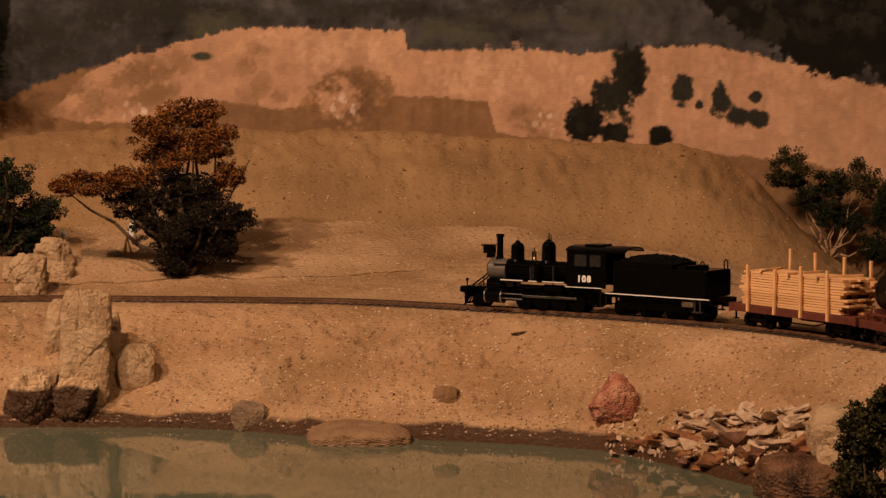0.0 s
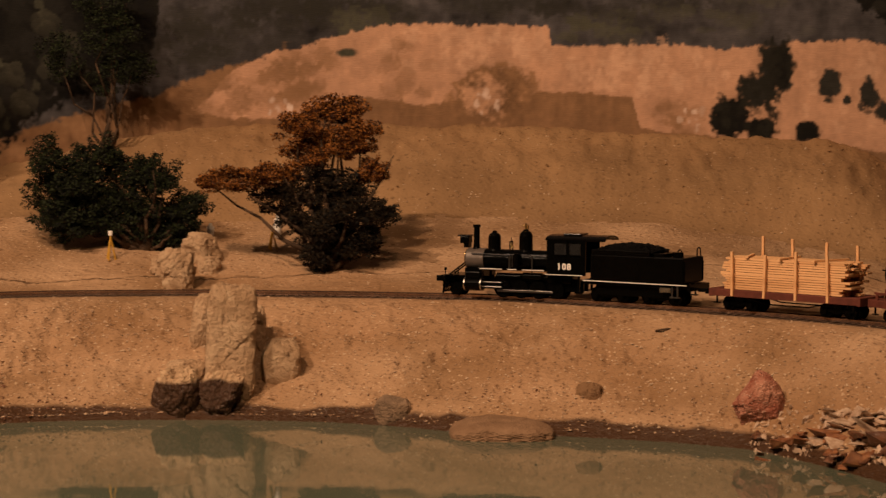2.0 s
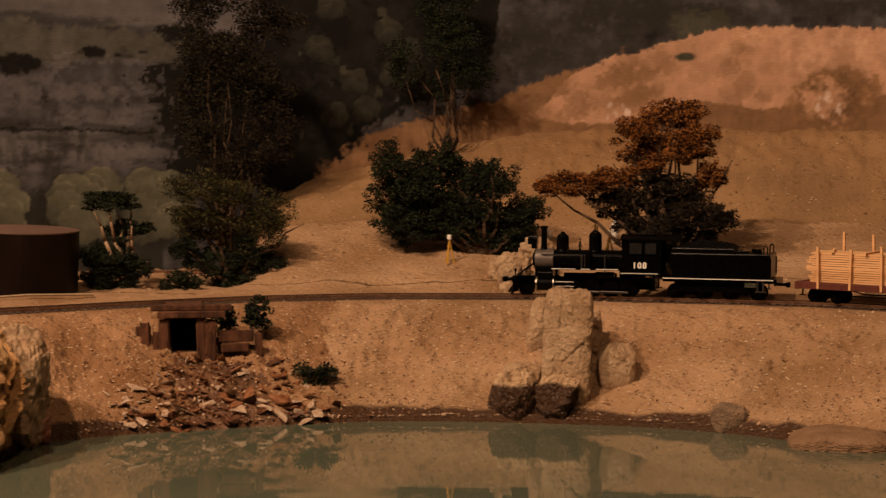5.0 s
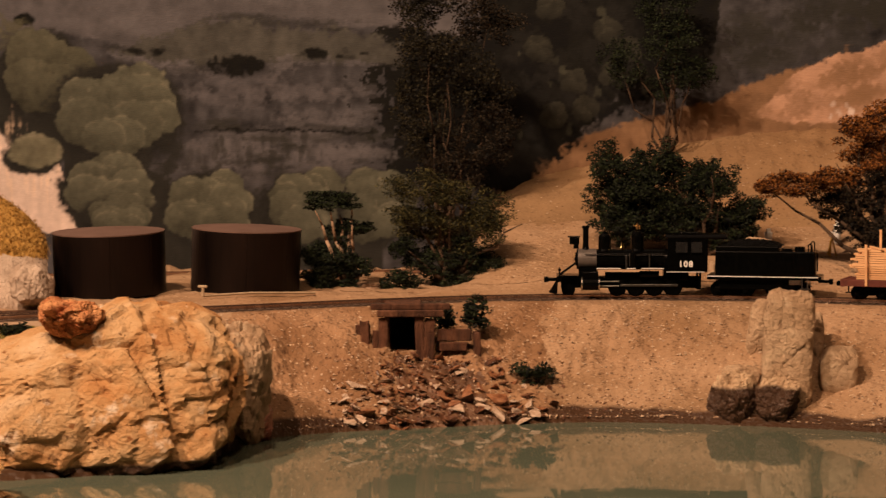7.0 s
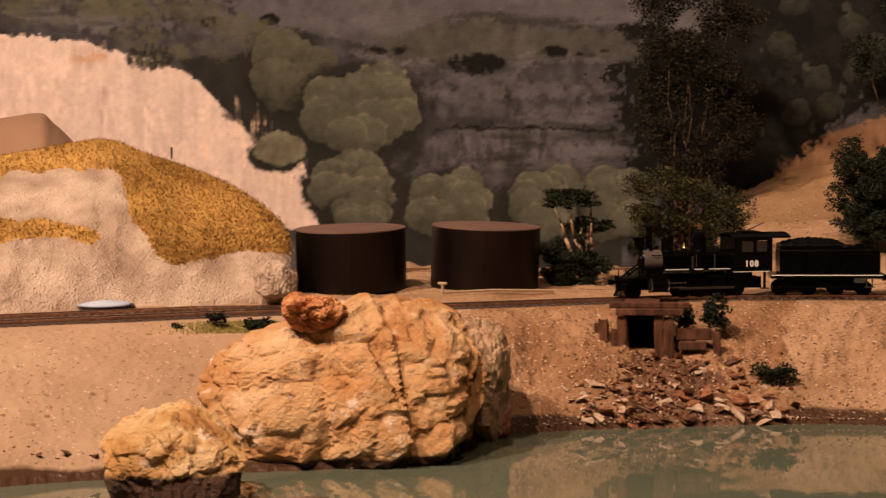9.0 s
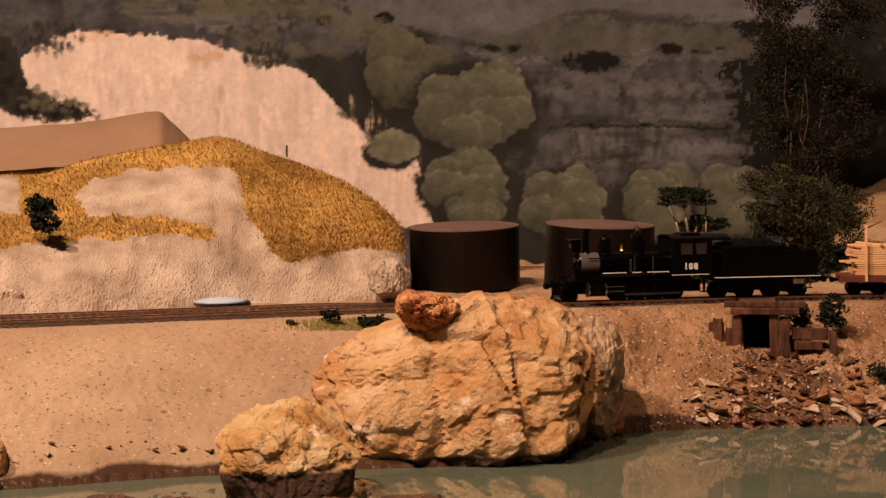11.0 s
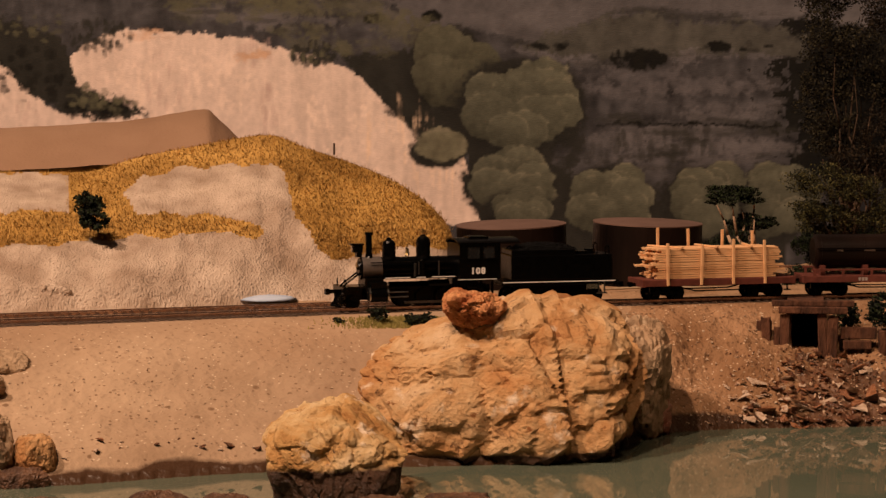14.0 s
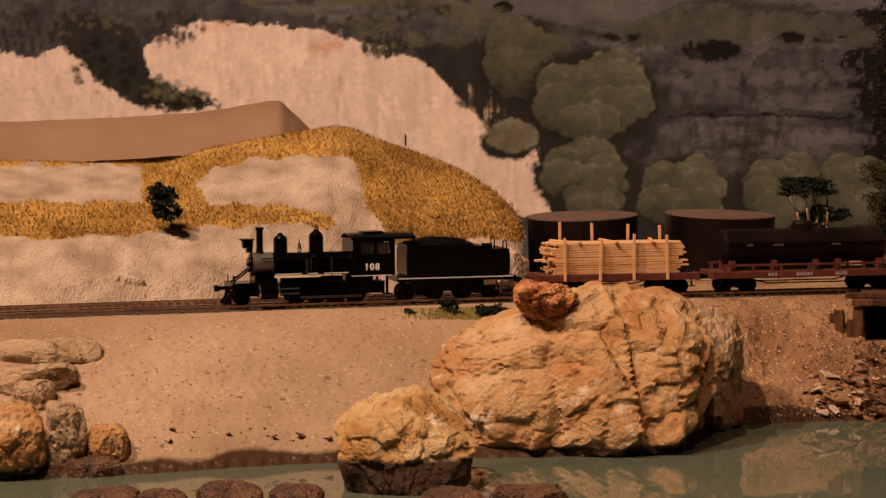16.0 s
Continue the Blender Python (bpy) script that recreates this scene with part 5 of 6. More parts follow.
tree("dark_tree", 1.39, [(-14.45, -2.15, 1.50, 1.40), (-14.60, -3.15, 1.70, 0.90), (-13.10, -3.30, 1.90, 0.90), (-12.20, -3.65, 1.50, 0.80), (-15.13, -1.37, 1.44, 1.29), (-13.84, -1.33, 1.45, 1.37), (-15.26, -2.50, 1.37, 1.61), (-13.77, -2.46, 1.94, 1.54), (-12.39, -1.74, 1.46, 1.22), (-12.31, -2.67, 1.62, 1.30), (-11.27, -2.63, 1.10, 0.89), (-12.11, -3.40, 1.22, 0.81), (-14.82, -3.03, 1.77, 0.73), (-13.36, -2.87, 1.78, 1.05), (-13.20, -1.86, 1.45, 1.30), (-11.58, -3.11, 1.14, 0.89)], (-12.47, -3.67), "dense dark green broadleaf tree on the sandy flat", "tree", LEAFGREEN, 84000, 0.00100, 202, 0.004, twigs=16, gap=0.12)
tree("olive_bush", 1.37, [(-20.60, -3.10, 2.00, 1.10), (-19.30, -3.20, 2.00, 1.20), (-20.55, -1.95, 2.21, 0.98), (-20.87, -2.73, 1.74, 0.98), (-18.71, -2.73, 1.40, 1.27), (-19.73, -2.27, 1.22, 0.81), (-20.38, -4.14, 1.46, 0.98), (-19.49, -3.73, 0.98, 0.98), (-19.00, -4.22, 1.14, 0.98), (-21.20, -3.73, 0.81, 0.81), (-19.98, -4.68, 1.30, 0.65)], (-19.82, -5.01), "tangled olive bush with bare twigs beside the track", "bush", LEAFOLIVE, 46000, 0.00085, 203, 0.004, twigs=9, gap=0.15, second=(6, LEAFGREEN))
tree("scrub_bush", 1.365, [(-23.36, -2.34, 1.63, 0.49), (-22.71, -3.12, 1.46, 0.46), (-23.39, -3.90, 1.54, 0.98), (-23.72, -4.55, 1.06, 0.98), (-22.58, -4.22, 0.89, 0.73), (-22.90, -4.84, 1.14, 0.49), (-21.36, -4.74, 1.07, 0.73)], (-22.76, -5.03), "scraggy bush with flat green pads and pale dead branches", "bush", LEAFGREEN, 32000, 0.00095, 204, 0.005, bark=DEADWOOD, twigs=10, gap=0.2)
tree("tall_tree", 1.50, [(-20.69, 3.24, 1.78, 1.60), (-20.45, 1.96, 1.94, 1.61), (-20.78, 0.67, 1.62, 1.62), (-19.24, 1.07, 2.11, 1.78), (-20.62, -0.54, 1.62, 1.46), (-18.92, -0.55, 2.11, 1.78), (-18.75, 2.92, 2.10, 1.60), (-19.81, -1.36, 1.95, 1.46)], (-19.98, -3.06), "tall sparse dark tree with thin brown leaves against the backdrop", "tree", LEAFDRY, 42000, 0.00105, 205, 0.003, twigs=14, gap=0.15, second=(5, LEAFUMBER))
tree("thin_tree", 1.545, [(-13.84, 3.13, 1.92, 1.43), (-13.44, 2.09, 1.76, 1.28), (-14.96, 1.69, 1.28, 1.44), (-12.96, 1.24, 1.44, 1.04), (-13.60, 1.05, 1.12, 1.12)], (-13.67, -0.96), "thin multi-stemmed tree with sparse dark leaves", "tree", LEAFGREEN, 16000, 0.00095, 206, 0.0026, bark=BARK, twigs=5, gap=0.3)
tree("hill_bush", 1.545, [(9.92, -1.26, 1.11, 0.94), (11.95, -1.59, 0.94, 1.04), (9.82, -1.65, 1.30, 0.55), (11.04, -1.79, 1.04, 0.81), (12.44, -2.44, 0.68, 1.37), (11.04, -2.60, 1.04, 0.72), (12.26, -3.54, 1.01, 0.78), (10.44, -2.16, 0.81, 0.65), (11.66, -2.81, 0.81, 0.65)], (11.05, -3.57), "loose dark green bush with pale dead stems on the hill's edge", "bush", LEAFOLIVE, 36000, 0.00085, 207, 0.002, bark=DEADWOOD, twigs=3, gap=0.15, second=(2, LEAFGREEN))
tree("slope_bush", 1.25, [(-41.66, -2.47, 1.02, 0.64), (-41.59, -2.87, 1.02, 0.64)], (-41.63, -3.22), "small round dark bush on the golden slope", "bush", LEAFGREEN, 3600, 0.0012, 208, 0.0015, aloft=True)
tree("near_bush", 0.80, [(12.13, -8.59, 1.17, 1.34), (12.71, -8.21, 1.56, 1.42), (11.95, -9.47, 1.26, 1.18), (13.04, -9.54, 1.56, 1.88), (11.92, -10.29, 1.34, 1.10)], (12.37, -10.82), "olive green bush on a near rock", "bush", LEAFOLIVE, 30000, 0.00085, 209, 0.002, gap=0.1)
tree("creeper", 1.175, [(-17.54, -7.37, 1.14, 0.81), (-17.25, -7.24, 0.90, 0.40)], (-17.54, -7.61), "low green creeper on the bank", "bush", LEAFGREEN, 1200, 0.0012, 210, 0.0008, gap=0.35)
tree("shrub", 1.205, [(-19.15, -5.57, 0.86, 0.84)], (-19.17, -5.96), "small dark green shrub over the culvert", "bush", LEAFGREEN, 1400, 0.0012, 211, 0.0008, gap=0.1)
tree("shrub", 1.205, [(-20.03, -5.70, 0.73, 0.73)], (-19.99, -6.07), "small dark green shrub over the culvert", "bush", LEAFGREEN, 900, 0.0012, 212, 0.0008, gap=0.2)
for k, bx in enumerate(((-33.48, -5.70, 0.75, 0.39), (-34.65, -5.97, 0.42, 0.29), (-32.50, -5.88, 0.49, 0.29), (-32.05, -5.84, 0.57, 0.32))):
    tree("tuft", 1.135, [bx], (bx[0], bx[1]), "small dark green tuft beside the track", "tuft", LEAFGREEN, 420, 0.0010, 220 + k, 0.0005, gap=0.1)


def moss_patch(a, e, w, h, r):
    V, F = [], []
    g = np.random.default_rng(77)
    for k in range(2600):
        u, v = g.normal(0, 0.26), g.uniform(-0.5, 0.5)
        p = gp(a + u * w, e + v * h, 0.0)
        s = 0.0007
        c = len(V)
        V += [p + Vector((-s, 0, -s)), p + Vector((s, 0, -s)), p + Vector(g.normal(0, 0.7, 3)) * s + Vector((0, 0, 1.6 * s))]
        F.append((c, c + 1, c + 2))
    tagged(from_arrays("moss", V, F, MOSS), "yellow-green moss along the track", "moss", kind="stuff")


moss_patch(-32.95, -5.98, 2.85, 0.32, 1.13)


p0, p1, p2 = gp(-26.98, -5.12, 0.002), gp(-25.64, -5.07, 0.0025), gp(-23.78, -5.06, 0.002)
pipe = thing("ground_pipe", Matrix.Identity(4), "thin pale pipe on the ground beside the oil tanks", "pipe")
part("pipe_run", T((p0, p1, 0.0008), (p1, p2, 0.0008), seg=8), CANVAS, pipe)
part("valve", T((p0, p0 + Vector((0, 0, 0.006)), 0.0009), (p0 + Vector((-0.003, 0, 0.006)), p0 + Vector((0.003, 0, 0.006)), 0.0009), seg=8), CANVAS, pipe)


# ---- figures and survey gear
def figurine(a, e, label, seat):
    p = gp(a, e)
    bm = bmesh.new()
    s = 0.0095 if seat else 0.018
    lathe(bm, [(0.0022, 0), (0.0026, s * 0.45), (0.0028, s * 0.72), (0.0012, s * 0.80), (0.0016, s * 0.86), (0.0017, s * 0.95), (0.0008, s)], seg=12)
    if seat:
        box(bm, -0.0022, 0.0022, -0.006, 0.0, 0.0, 0.0022, bevel=0.0006)
    ob = part("figurine", bm, WHITE, smooth=True)
    ob.matrix_basis = Matrix.Translation(p)
    tagged(ob, label, "figurine")


figurine(-10.78, -3.51, "small plain white seated figurine on the outcrop", True)
figurine(-8.86, -3.56, "small plain white standing figurine near the trees", False)


def tripod(a, e, hgt):
    p = gp(a, e)
    m = thing("survey_tripod", Matrix.Translation(p), "little yellow survey tripod standing on the sand", "tripod")
    for k in range(3):
        th = k * 2.094 + 0.4
        part("leg", T(((0.0035 * math.cos(th), 0.0035 * math.sin(th), -0.0005), (0, 0, hgt), 0.0007, 0.0005), seg=8), YELLOW, m)
    part("instrument", B((-0.0014, 0.0014, -0.0012, 0.0012, hgt, hgt + 0.0034), bevel=0.0005), WHITE, m)


tripod(-13.61, -4.16, 0.0165)
tripod(-9.02, -3.88, 0.013)
part("peg", T(((0, 0, -0.002), (0, 0, 0.006), 0.0007), seg=8), BARK).matrix_basis = Matrix.Translation(wp(-34.70, -1.05, 1.375))
tagged(bpy.data.objects["peg"], "little dark wooden peg on the grassy ridge", "peg")
bm = bmesh.new()
lathe(bm, [(0.018, 0), (0.014, 0.0014), (0.008, 0.0022), (0.002, 0.0026)], seg=24)
puddle = part("blue_mound", bm, mat("pale_blue_paint", (0.34, 0.42, 0.56), (0.46, 0.53, 0.64), 60, 0.6, 0.2, 400), smooth=True)
puddle.matrix_basis = Matrix.Translation(wp(-36.64, -5.25, 1.225))
tagged(puddle, "low pale blue mound at the foot of the cut", "mound")
part("fallen_twig", T(((0, 0, 0), (0.008, 0, 0.0014), 0.0006), ((0.008, 0, 0.0014), (0.013, 0, 0.0004), 0.0005), seg=7), BARK).matrix_basis = Matrix.Translation(gp(2.01, -6.19, 0.0006))
tagged(bpy.data.objects["fallen_twig"], "short dark fallen twig on the sandy bank", "twig")


# ---- the train: lengths in millimetres, ahead is +x, the side that faces the pond is +y, rail top is z = 0
MM = 0.00103


SQUEEZE = [1.0]     # the engine's share ahead of its cab is a little shorter


def along(x):
    return x if x < 12.5 else 12.5 + (x - 12.5) * SQUEEZE[0]


def mm(name, bm, material, parent, label="", smooth=False):
    for v in bm.verts:
        v.co.x = along(v.co.x)
        v.co *= MM
    return part(name, bm, material, parent, label, smooth)


def dome(x, y, z, profile, seg=24):
    bm = bmesh.new()
    lathe(bm, profile, (x, y, z), seg)
    return bm


MOVERS = []     # (thing, x of the front pivot, x of the rear pivot, distance behind the engine's zero)
WHEELS = []     # (wheelset, x, radius)


def wheelset(parent, x, rad, gauge=10.5, material=None):
    bm = bmesh.new()
    for s in (-1, 1):
        y = s * gauge / 2
        tube(bm, (0, y - 0.2, 0), (0, y + s * 1.6, 0), rad, seg=24)
        tube(bm, (0, y - s * 0.9, 0), (0, y - s * 0.3, 0), rad + 0.7, seg=24)
        tube(bm, (0, y + s * 1.6, 0), (0, y + s * 2.0, 0), rad * 0.28, seg=10)
        box(bm, -rad * 0.8, rad * 0.8, y + s * 1.5 - 0.2, y + s * 1.5 + 0.3, -rad * 0.12, rad * 0.12)
    tube(bm, (0, -gauge / 2, 0), (0, gauge / 2, 0), 0.8, seg=10)
    ob = mm("wheelset", bm, material or BLACK, parent)
    ob.matrix_basis = Matrix.Translation((along(x) * MM, 0, rad * MM))
    WHEELS.append((ob, along(x), rad))
    return ob


def letters(text, size, parent, x, y, z, material, name="number"):
    cu = bpy.data.curves.new(name, "FONT")
    cu.body, cu.size, cu.extrude, cu.offset = text, size * MM, 0.00008, 0.00022
    cu.align_x, cu.align_y, cu.space_character = "CENTER", "CENTER", 1.25
    tmp = new("lettering", cu)
    dg = bpy.context.evaluated_depsgraph_get()
    me = bpy.data.meshes.new_from_object(tmp.evaluated_get(dg))
    bpy.data.objects.remove(tmp)
    me.materials.clear()
    me.materials.append(material)
    ob = new(name, me)
    ob.parent = parent
    ob.matrix_basis = Matrix.Translation((x * MM, y * MM, z * MM)) @ Matrix(((-1, 0, 0, 0), (0, 0, 1, 0), (0, 1, 0, 0), (0, 0, 0, 1)))
    return ob


RODS = []


def locomotive():
    e = thing("steam_locomotive", Matrix.Identity(4), "black narrow-gauge steam locomotive with the white number 108", "locomotive")
    mm("boiler", T(((20, 0, 22.3), (72, 0, 22.3), 6.2), seg=40), BLACK, e, smooth=False)
    for x in (34, 48, 60):
        mm("boiler_band", T(((x, 0, 22.3), (x + 0.8, 0, 22.3), 6.35), seg=40), BLACK, e)
    mm("smokebox", T(((72, 0, 22.3), (84.5, 0, 22.3), 6.6), seg=40), SMOKEBOX, e, "grey graphite smokebox")
    sb = mm("smokebox_front", T(((84.5, 0, 22.3), (85.4, 0, 22.3), 6.6, 6.0), ((85.4, 0, 22.3), (86.4, 0, 22.3), 4.4, 3.9), ((86.4, 0, 22.3), (87.2, 0, 22.3), 0.9), seg=36), BLACK, e)
    mm("number_plate", T(((87.0, 0, 24.5), (87.4, 0, 24.5), 1.6), seg=20), BRASS, sb)
    mm("stack", dome(79.2, 0, 28.2, [(3.0, 0), (2.3, 1.2), (2.0, 3), (2.0, 13.2), (2.6, 13.4), (2.6, 15), (2.0, 15)]), BLACK, e)
    mm("sand_dome", dome(66.4, 0, 27.4, [(4.8, 0), (4.3, 1.4), (4.2, 8), (4.0, 9.2), (3.2, 10.4), (1.6, 11.2), (1.4, 12.2), (0.3, 12.5)]), BLACK, e)
    sd = mm("steam_dome", dome(44.2, 0, 27.4, [(5.0, 0), (4.5, 1.4), (4.4, 9.5), (4.0, 11), (3.0, 12.2), (1.8, 12.8), (1.6, 13.6), (0.3, 13.8)]), BLACK, e)
    mm("whistle", T(((44.4, 0, 40.5), (44.4, 0, 44.6), 0.8), ((42.6, 0, 42.6), (47.0, 0, 43.4), 0.35), ((42.8, 0, 41), (42.8, 0, 43.6), 0.5), seg=10), BRASS, sd)
    bell = mm("bell_frame", T(((54.6, -2.2, 28), (54.6, -2.2, 33.5), 0.4), ((54.6, 2.2, 28), (54.6, 2.2, 33.5), 0.4), ((54.6, -2.2, 33.3), (54.6, 2.2, 33.3), 0.4), ((54.6, 0, 33), (54.6, 0, 36), 0.3), seg=8), BLACK, e)
    mm("bell", dome(54.6, 0, 29.6, [(1.7, 0), (1.4, 0.6), (1.1, 1.8), (0.9, 2.8), (0.3, 3.2)], 18), BRASS, bell)
    # headlight on a bracket
    hl = mm("headlight", B((83.6, 90, -3.0, 3.0, 31.6, 36.0), bevel=0.5), BLACK, e)
    mm("headlight_visor", B((83.0, 91.4, -3.4, 3.4, 36.0, 36.8), bevel=0.2), BLACK, hl)
    mm("headlight_lens", T(((89.9, 0, 33.6), (90.3, 0, 33.6), 1.9), seg=20), STEEL, hl)
    mm("headlight_bracket", B((84.0, 87.5, -2.4, 2.4, 29.0, 31.6)), BLACK, hl)
    # cab
    cab = mm("cab", B((-1.0, 24.5, -13, -12.2, 15, 36), (-1.0, 24.5, 12.2, 13, 15, 27), (-1.0, 2.2, 12.2, 13, 27, 36), (9.4, 11.2, 12.2, 13, 27, 36), (19.5, 24.5, 12.2, 13, 27, 36), (2.2, 19.5, 12.2, 13, 34.2, 36), (23.1, 24.5, -12.2, 12.2, 15, 36)), BLACK, e)
    bm = bmesh.new()
    arch = [(14.4 * math.sin(radians(q)), 32.6 + 6.2 * math.cos(radians(q)) ** 0.6) for q in range(-64, 65, 8)]
    ends = []
    for x in (-13.0, 25.5):
        ends.append([bm.verts.new((x, y, z)) for y, z in arch] + [bm.verts.new((x, y * 0.97, z - 0.9)) for y, z in reversed(arch)])
    n = len(ends[0])
    for k in range(n):
        bm.faces.new((ends[0][k], ends[1][k], ends[1][(k + 1) % n], ends[0][(k + 1) % n]))
    for k in range(len(arch) - 1):
        for row in ends:
            bm.faces.new((row[k], row[k + 1], row[n - 2 - k], row[n - 1 - k]))
    mm("cab_roof", bm, BLACK, e)
    mm("roof_hatch", B((4, 16, -6, 6, 38.2, 39.6), bevel=0.4), BLACK, e)
    for x, wide in ((2.4, 6.8), (11.4, 7.9)):
        mm("cab_window", B((x, x + wide, 12.5, 12.7, 27.2, 34.0)), GLASSDARK, cab)
        mm("window_sill", B((x - 0.3, x + wide + 0.3, 12.9, 13.6, 26.7, 27.3)), BLACK, cab)
    letters("108", 5.0, cab, 12.5, 13.15, 20.0, WHITE)
    mm("stripe", B((1.0, 25.5, 13.0, 13.2, 15.0, 15.4)), WHITE, cab, "thin white stripe")
    # running boards, piping, pump
    for s in (-1, 1):
        rb = mm("running_board", B((26, 72, s * 9.5 - 2.2, s * 9.5 + 2.2, 16.6, 17.6)), BLACK, e)
        for x0, x1 in ((27, 42), (46, 52), (56, 72)):
            mm("running_board_edge", B((x0, x1, s * 11.75 - 0.1, s * 11.75 + 0.12, 17.0, 17.5)), WHITE, rb, "white-lined edge")
        mm("handrail", T(((26, s * 6.9, 25.8), (80, s * 6.9, 25.8), 0.35), seg=8), BLACK, e)
        cyl = mm("cylinder", T(((70.5, s * 10.3, 7.6), (82, s * 10.3, 7.6), 4.1), seg=28), BLACK, e)
        for x in (70.0, 81.6):
            mm("cylinder_cover", T(((x, s * 10.3, 7.6), (x + 0.9, s * 10.3, 7.6), 4.3), seg=28), STEEL, cyl, "bright steel cylinder cover")
        mm("valve_chest", B((71, 81.5, s * 9.5 - 3.4, s * 9.5 + 3.4, 11.4, 15.2), bevel=0.5), BLACK, e)
        mm("slide_bar", T(((57, s * 10.3, 9.0), (70.5, s * 10.3, 9.0), 0.4), ((57, s * 10.3, 6.2), (70.5, s * 10.3, 6.2), 0.4), seg=8), DARKSTEEL, e)
        rod = mm("side_rod", B((20.0, 58.5, s * 8.1 - 0.35, s * 8.1 + 0.35, -0.7, 0.7), bevel=0.2), DARKSTEEL, e, "dark steel coupling rod")
        RODS.append((rod, 5.3, 0.0 if s > 0 else 90.0))
        mm("pilot_brace", T(((85, s * 3.4, 20.5), (97, s * 3.4, 12.4), 0.5), seg=8), BLACK, e)
        mm("cab_step", B((1, 6, s * 11.5 - 1.5, s * 11.5 + 1.5, 4.4, 5.0), (2.8, 4.2, s * 11.5 - 0.5, s * 11.5 + 0.5, 5, 15)), BLACK, e)
    mm("air_pump", T(((47.5, 8.4, 17.6), (47.5, 8.4, 21.6), 2.0), ((47.5, 8.4, 22.2), (47.5, 8.4, 26.6), 2.0), ((47.5, 8.4, 21.4), (47.5, 8.4, 22.4), 1.1), ((47.5, 8.4, 26.6), (47.5, 8.4, 27.4), 1.2, 0.6), seg=18), BLACK, e)
    mm("pump_fittings", T(((49.8, 9.6, 18.5), (49.8, 9.6, 26), 0.4), ((52.0, 8.6, 17.6), (52.0, 8.6, 25), 0.8), ((36.5, 8.2, 15), (36.5, 8.2, 26), 0.5), seg=10), DARKSTEEL, e)
    mm("firebox", B((10, 27, -6.3, 6.3, 9.0, 25), bevel=1.2), BLACK, e)
    mm("frame", B((3, 96, -4.6, -3.2, 4.5, 11.5), (3, 96, 3.2, 4.6, 4.5, 11.5), (10, 90, -3.2, 3.2, 9, 11), (72, 84, -8, 8, 9, 17)), BLACK, e)
    mm("air_tank", T(((30, -3.5, 11.5), (66, -3.5, 11.5), 2.4), ((30, 7, 13.2), (43, 7, 13.2), 2.2), seg=20), BLACK, e)
    # pilot
    mm("pilot_beam", B((95.5, 99.0, -13, 13, 8.6, 12.6), bevel=0.3), BLACK, e)
    mm("pilot_deck", B((84, 96, -9, 9, 11.6, 12.6)), BLACK, e)
    for k in range(-5, 6):
        y = k * 2.0
        mm("pilot_slat", T(((98.5, y, 8.8), (103.5 - abs(k) * 0.9, y * 0.85, 1.6), 0.55), seg=8), BLACK, e)
    mm("pilot_foot", T(((99.2, -9, 1.5), (103.6, 0, 1.5), 0.6), ((103.6, 0, 1.5), (99.2, 9, 1.5), 0.6), seg=8), BLACK, e)
    mm("coupler", B((99, 106.5, -1.2, 1.2, 8.4, 10.6), (104.5, 107.5, -2, 2, 7.8, 11.2), bevel=0.4), BLACK, e)
    mm("flag_stand", T(((97, -10, 12.6), (97, -10, 16.4), 0.4), ((97, 10, 12.6), (97, 10, 16.4), 0.4), ((97, 10, 15.4), (97, 10, 17), 0.9), seg=8), BLACK, e)
    for x in (20.6, 33.0, 45.4, 57.8):
        wheelset(e, x, 5.3)
    wheelset(e, 91, 3.6)
    MOVERS.append((e, 88, 20, 0))


def truck(parent, x, rad=4.3, base=17):
    tf = mm("truck_frame", B((x - base / 2 - 2, x + base / 2 + 2, 7.0, 8.4, rad - 0.6, rad + 1.4), (x - base / 2 - 2, x + base / 2 + 2, -8.4, -7.0, rad - 0.6, rad + 1.4), (x - 3, x + 3, -8, 8, rad - 1.4, rad + 3.6), bevel=0.3), BLACK, parent)
    for d in (-1, 1):
        for s in (-1, 1):
            mm("journal_box", B((x + d * base / 2 - 1.6, x + d * base / 2 + 1.6, s * 8.6 - 0.6, s * 8.6 + 0.6, rad - 1.8, rad + 1.6), bevel=0.3), BLACK, tf)
        wheelset(parent, x + d * base / 2, rad)


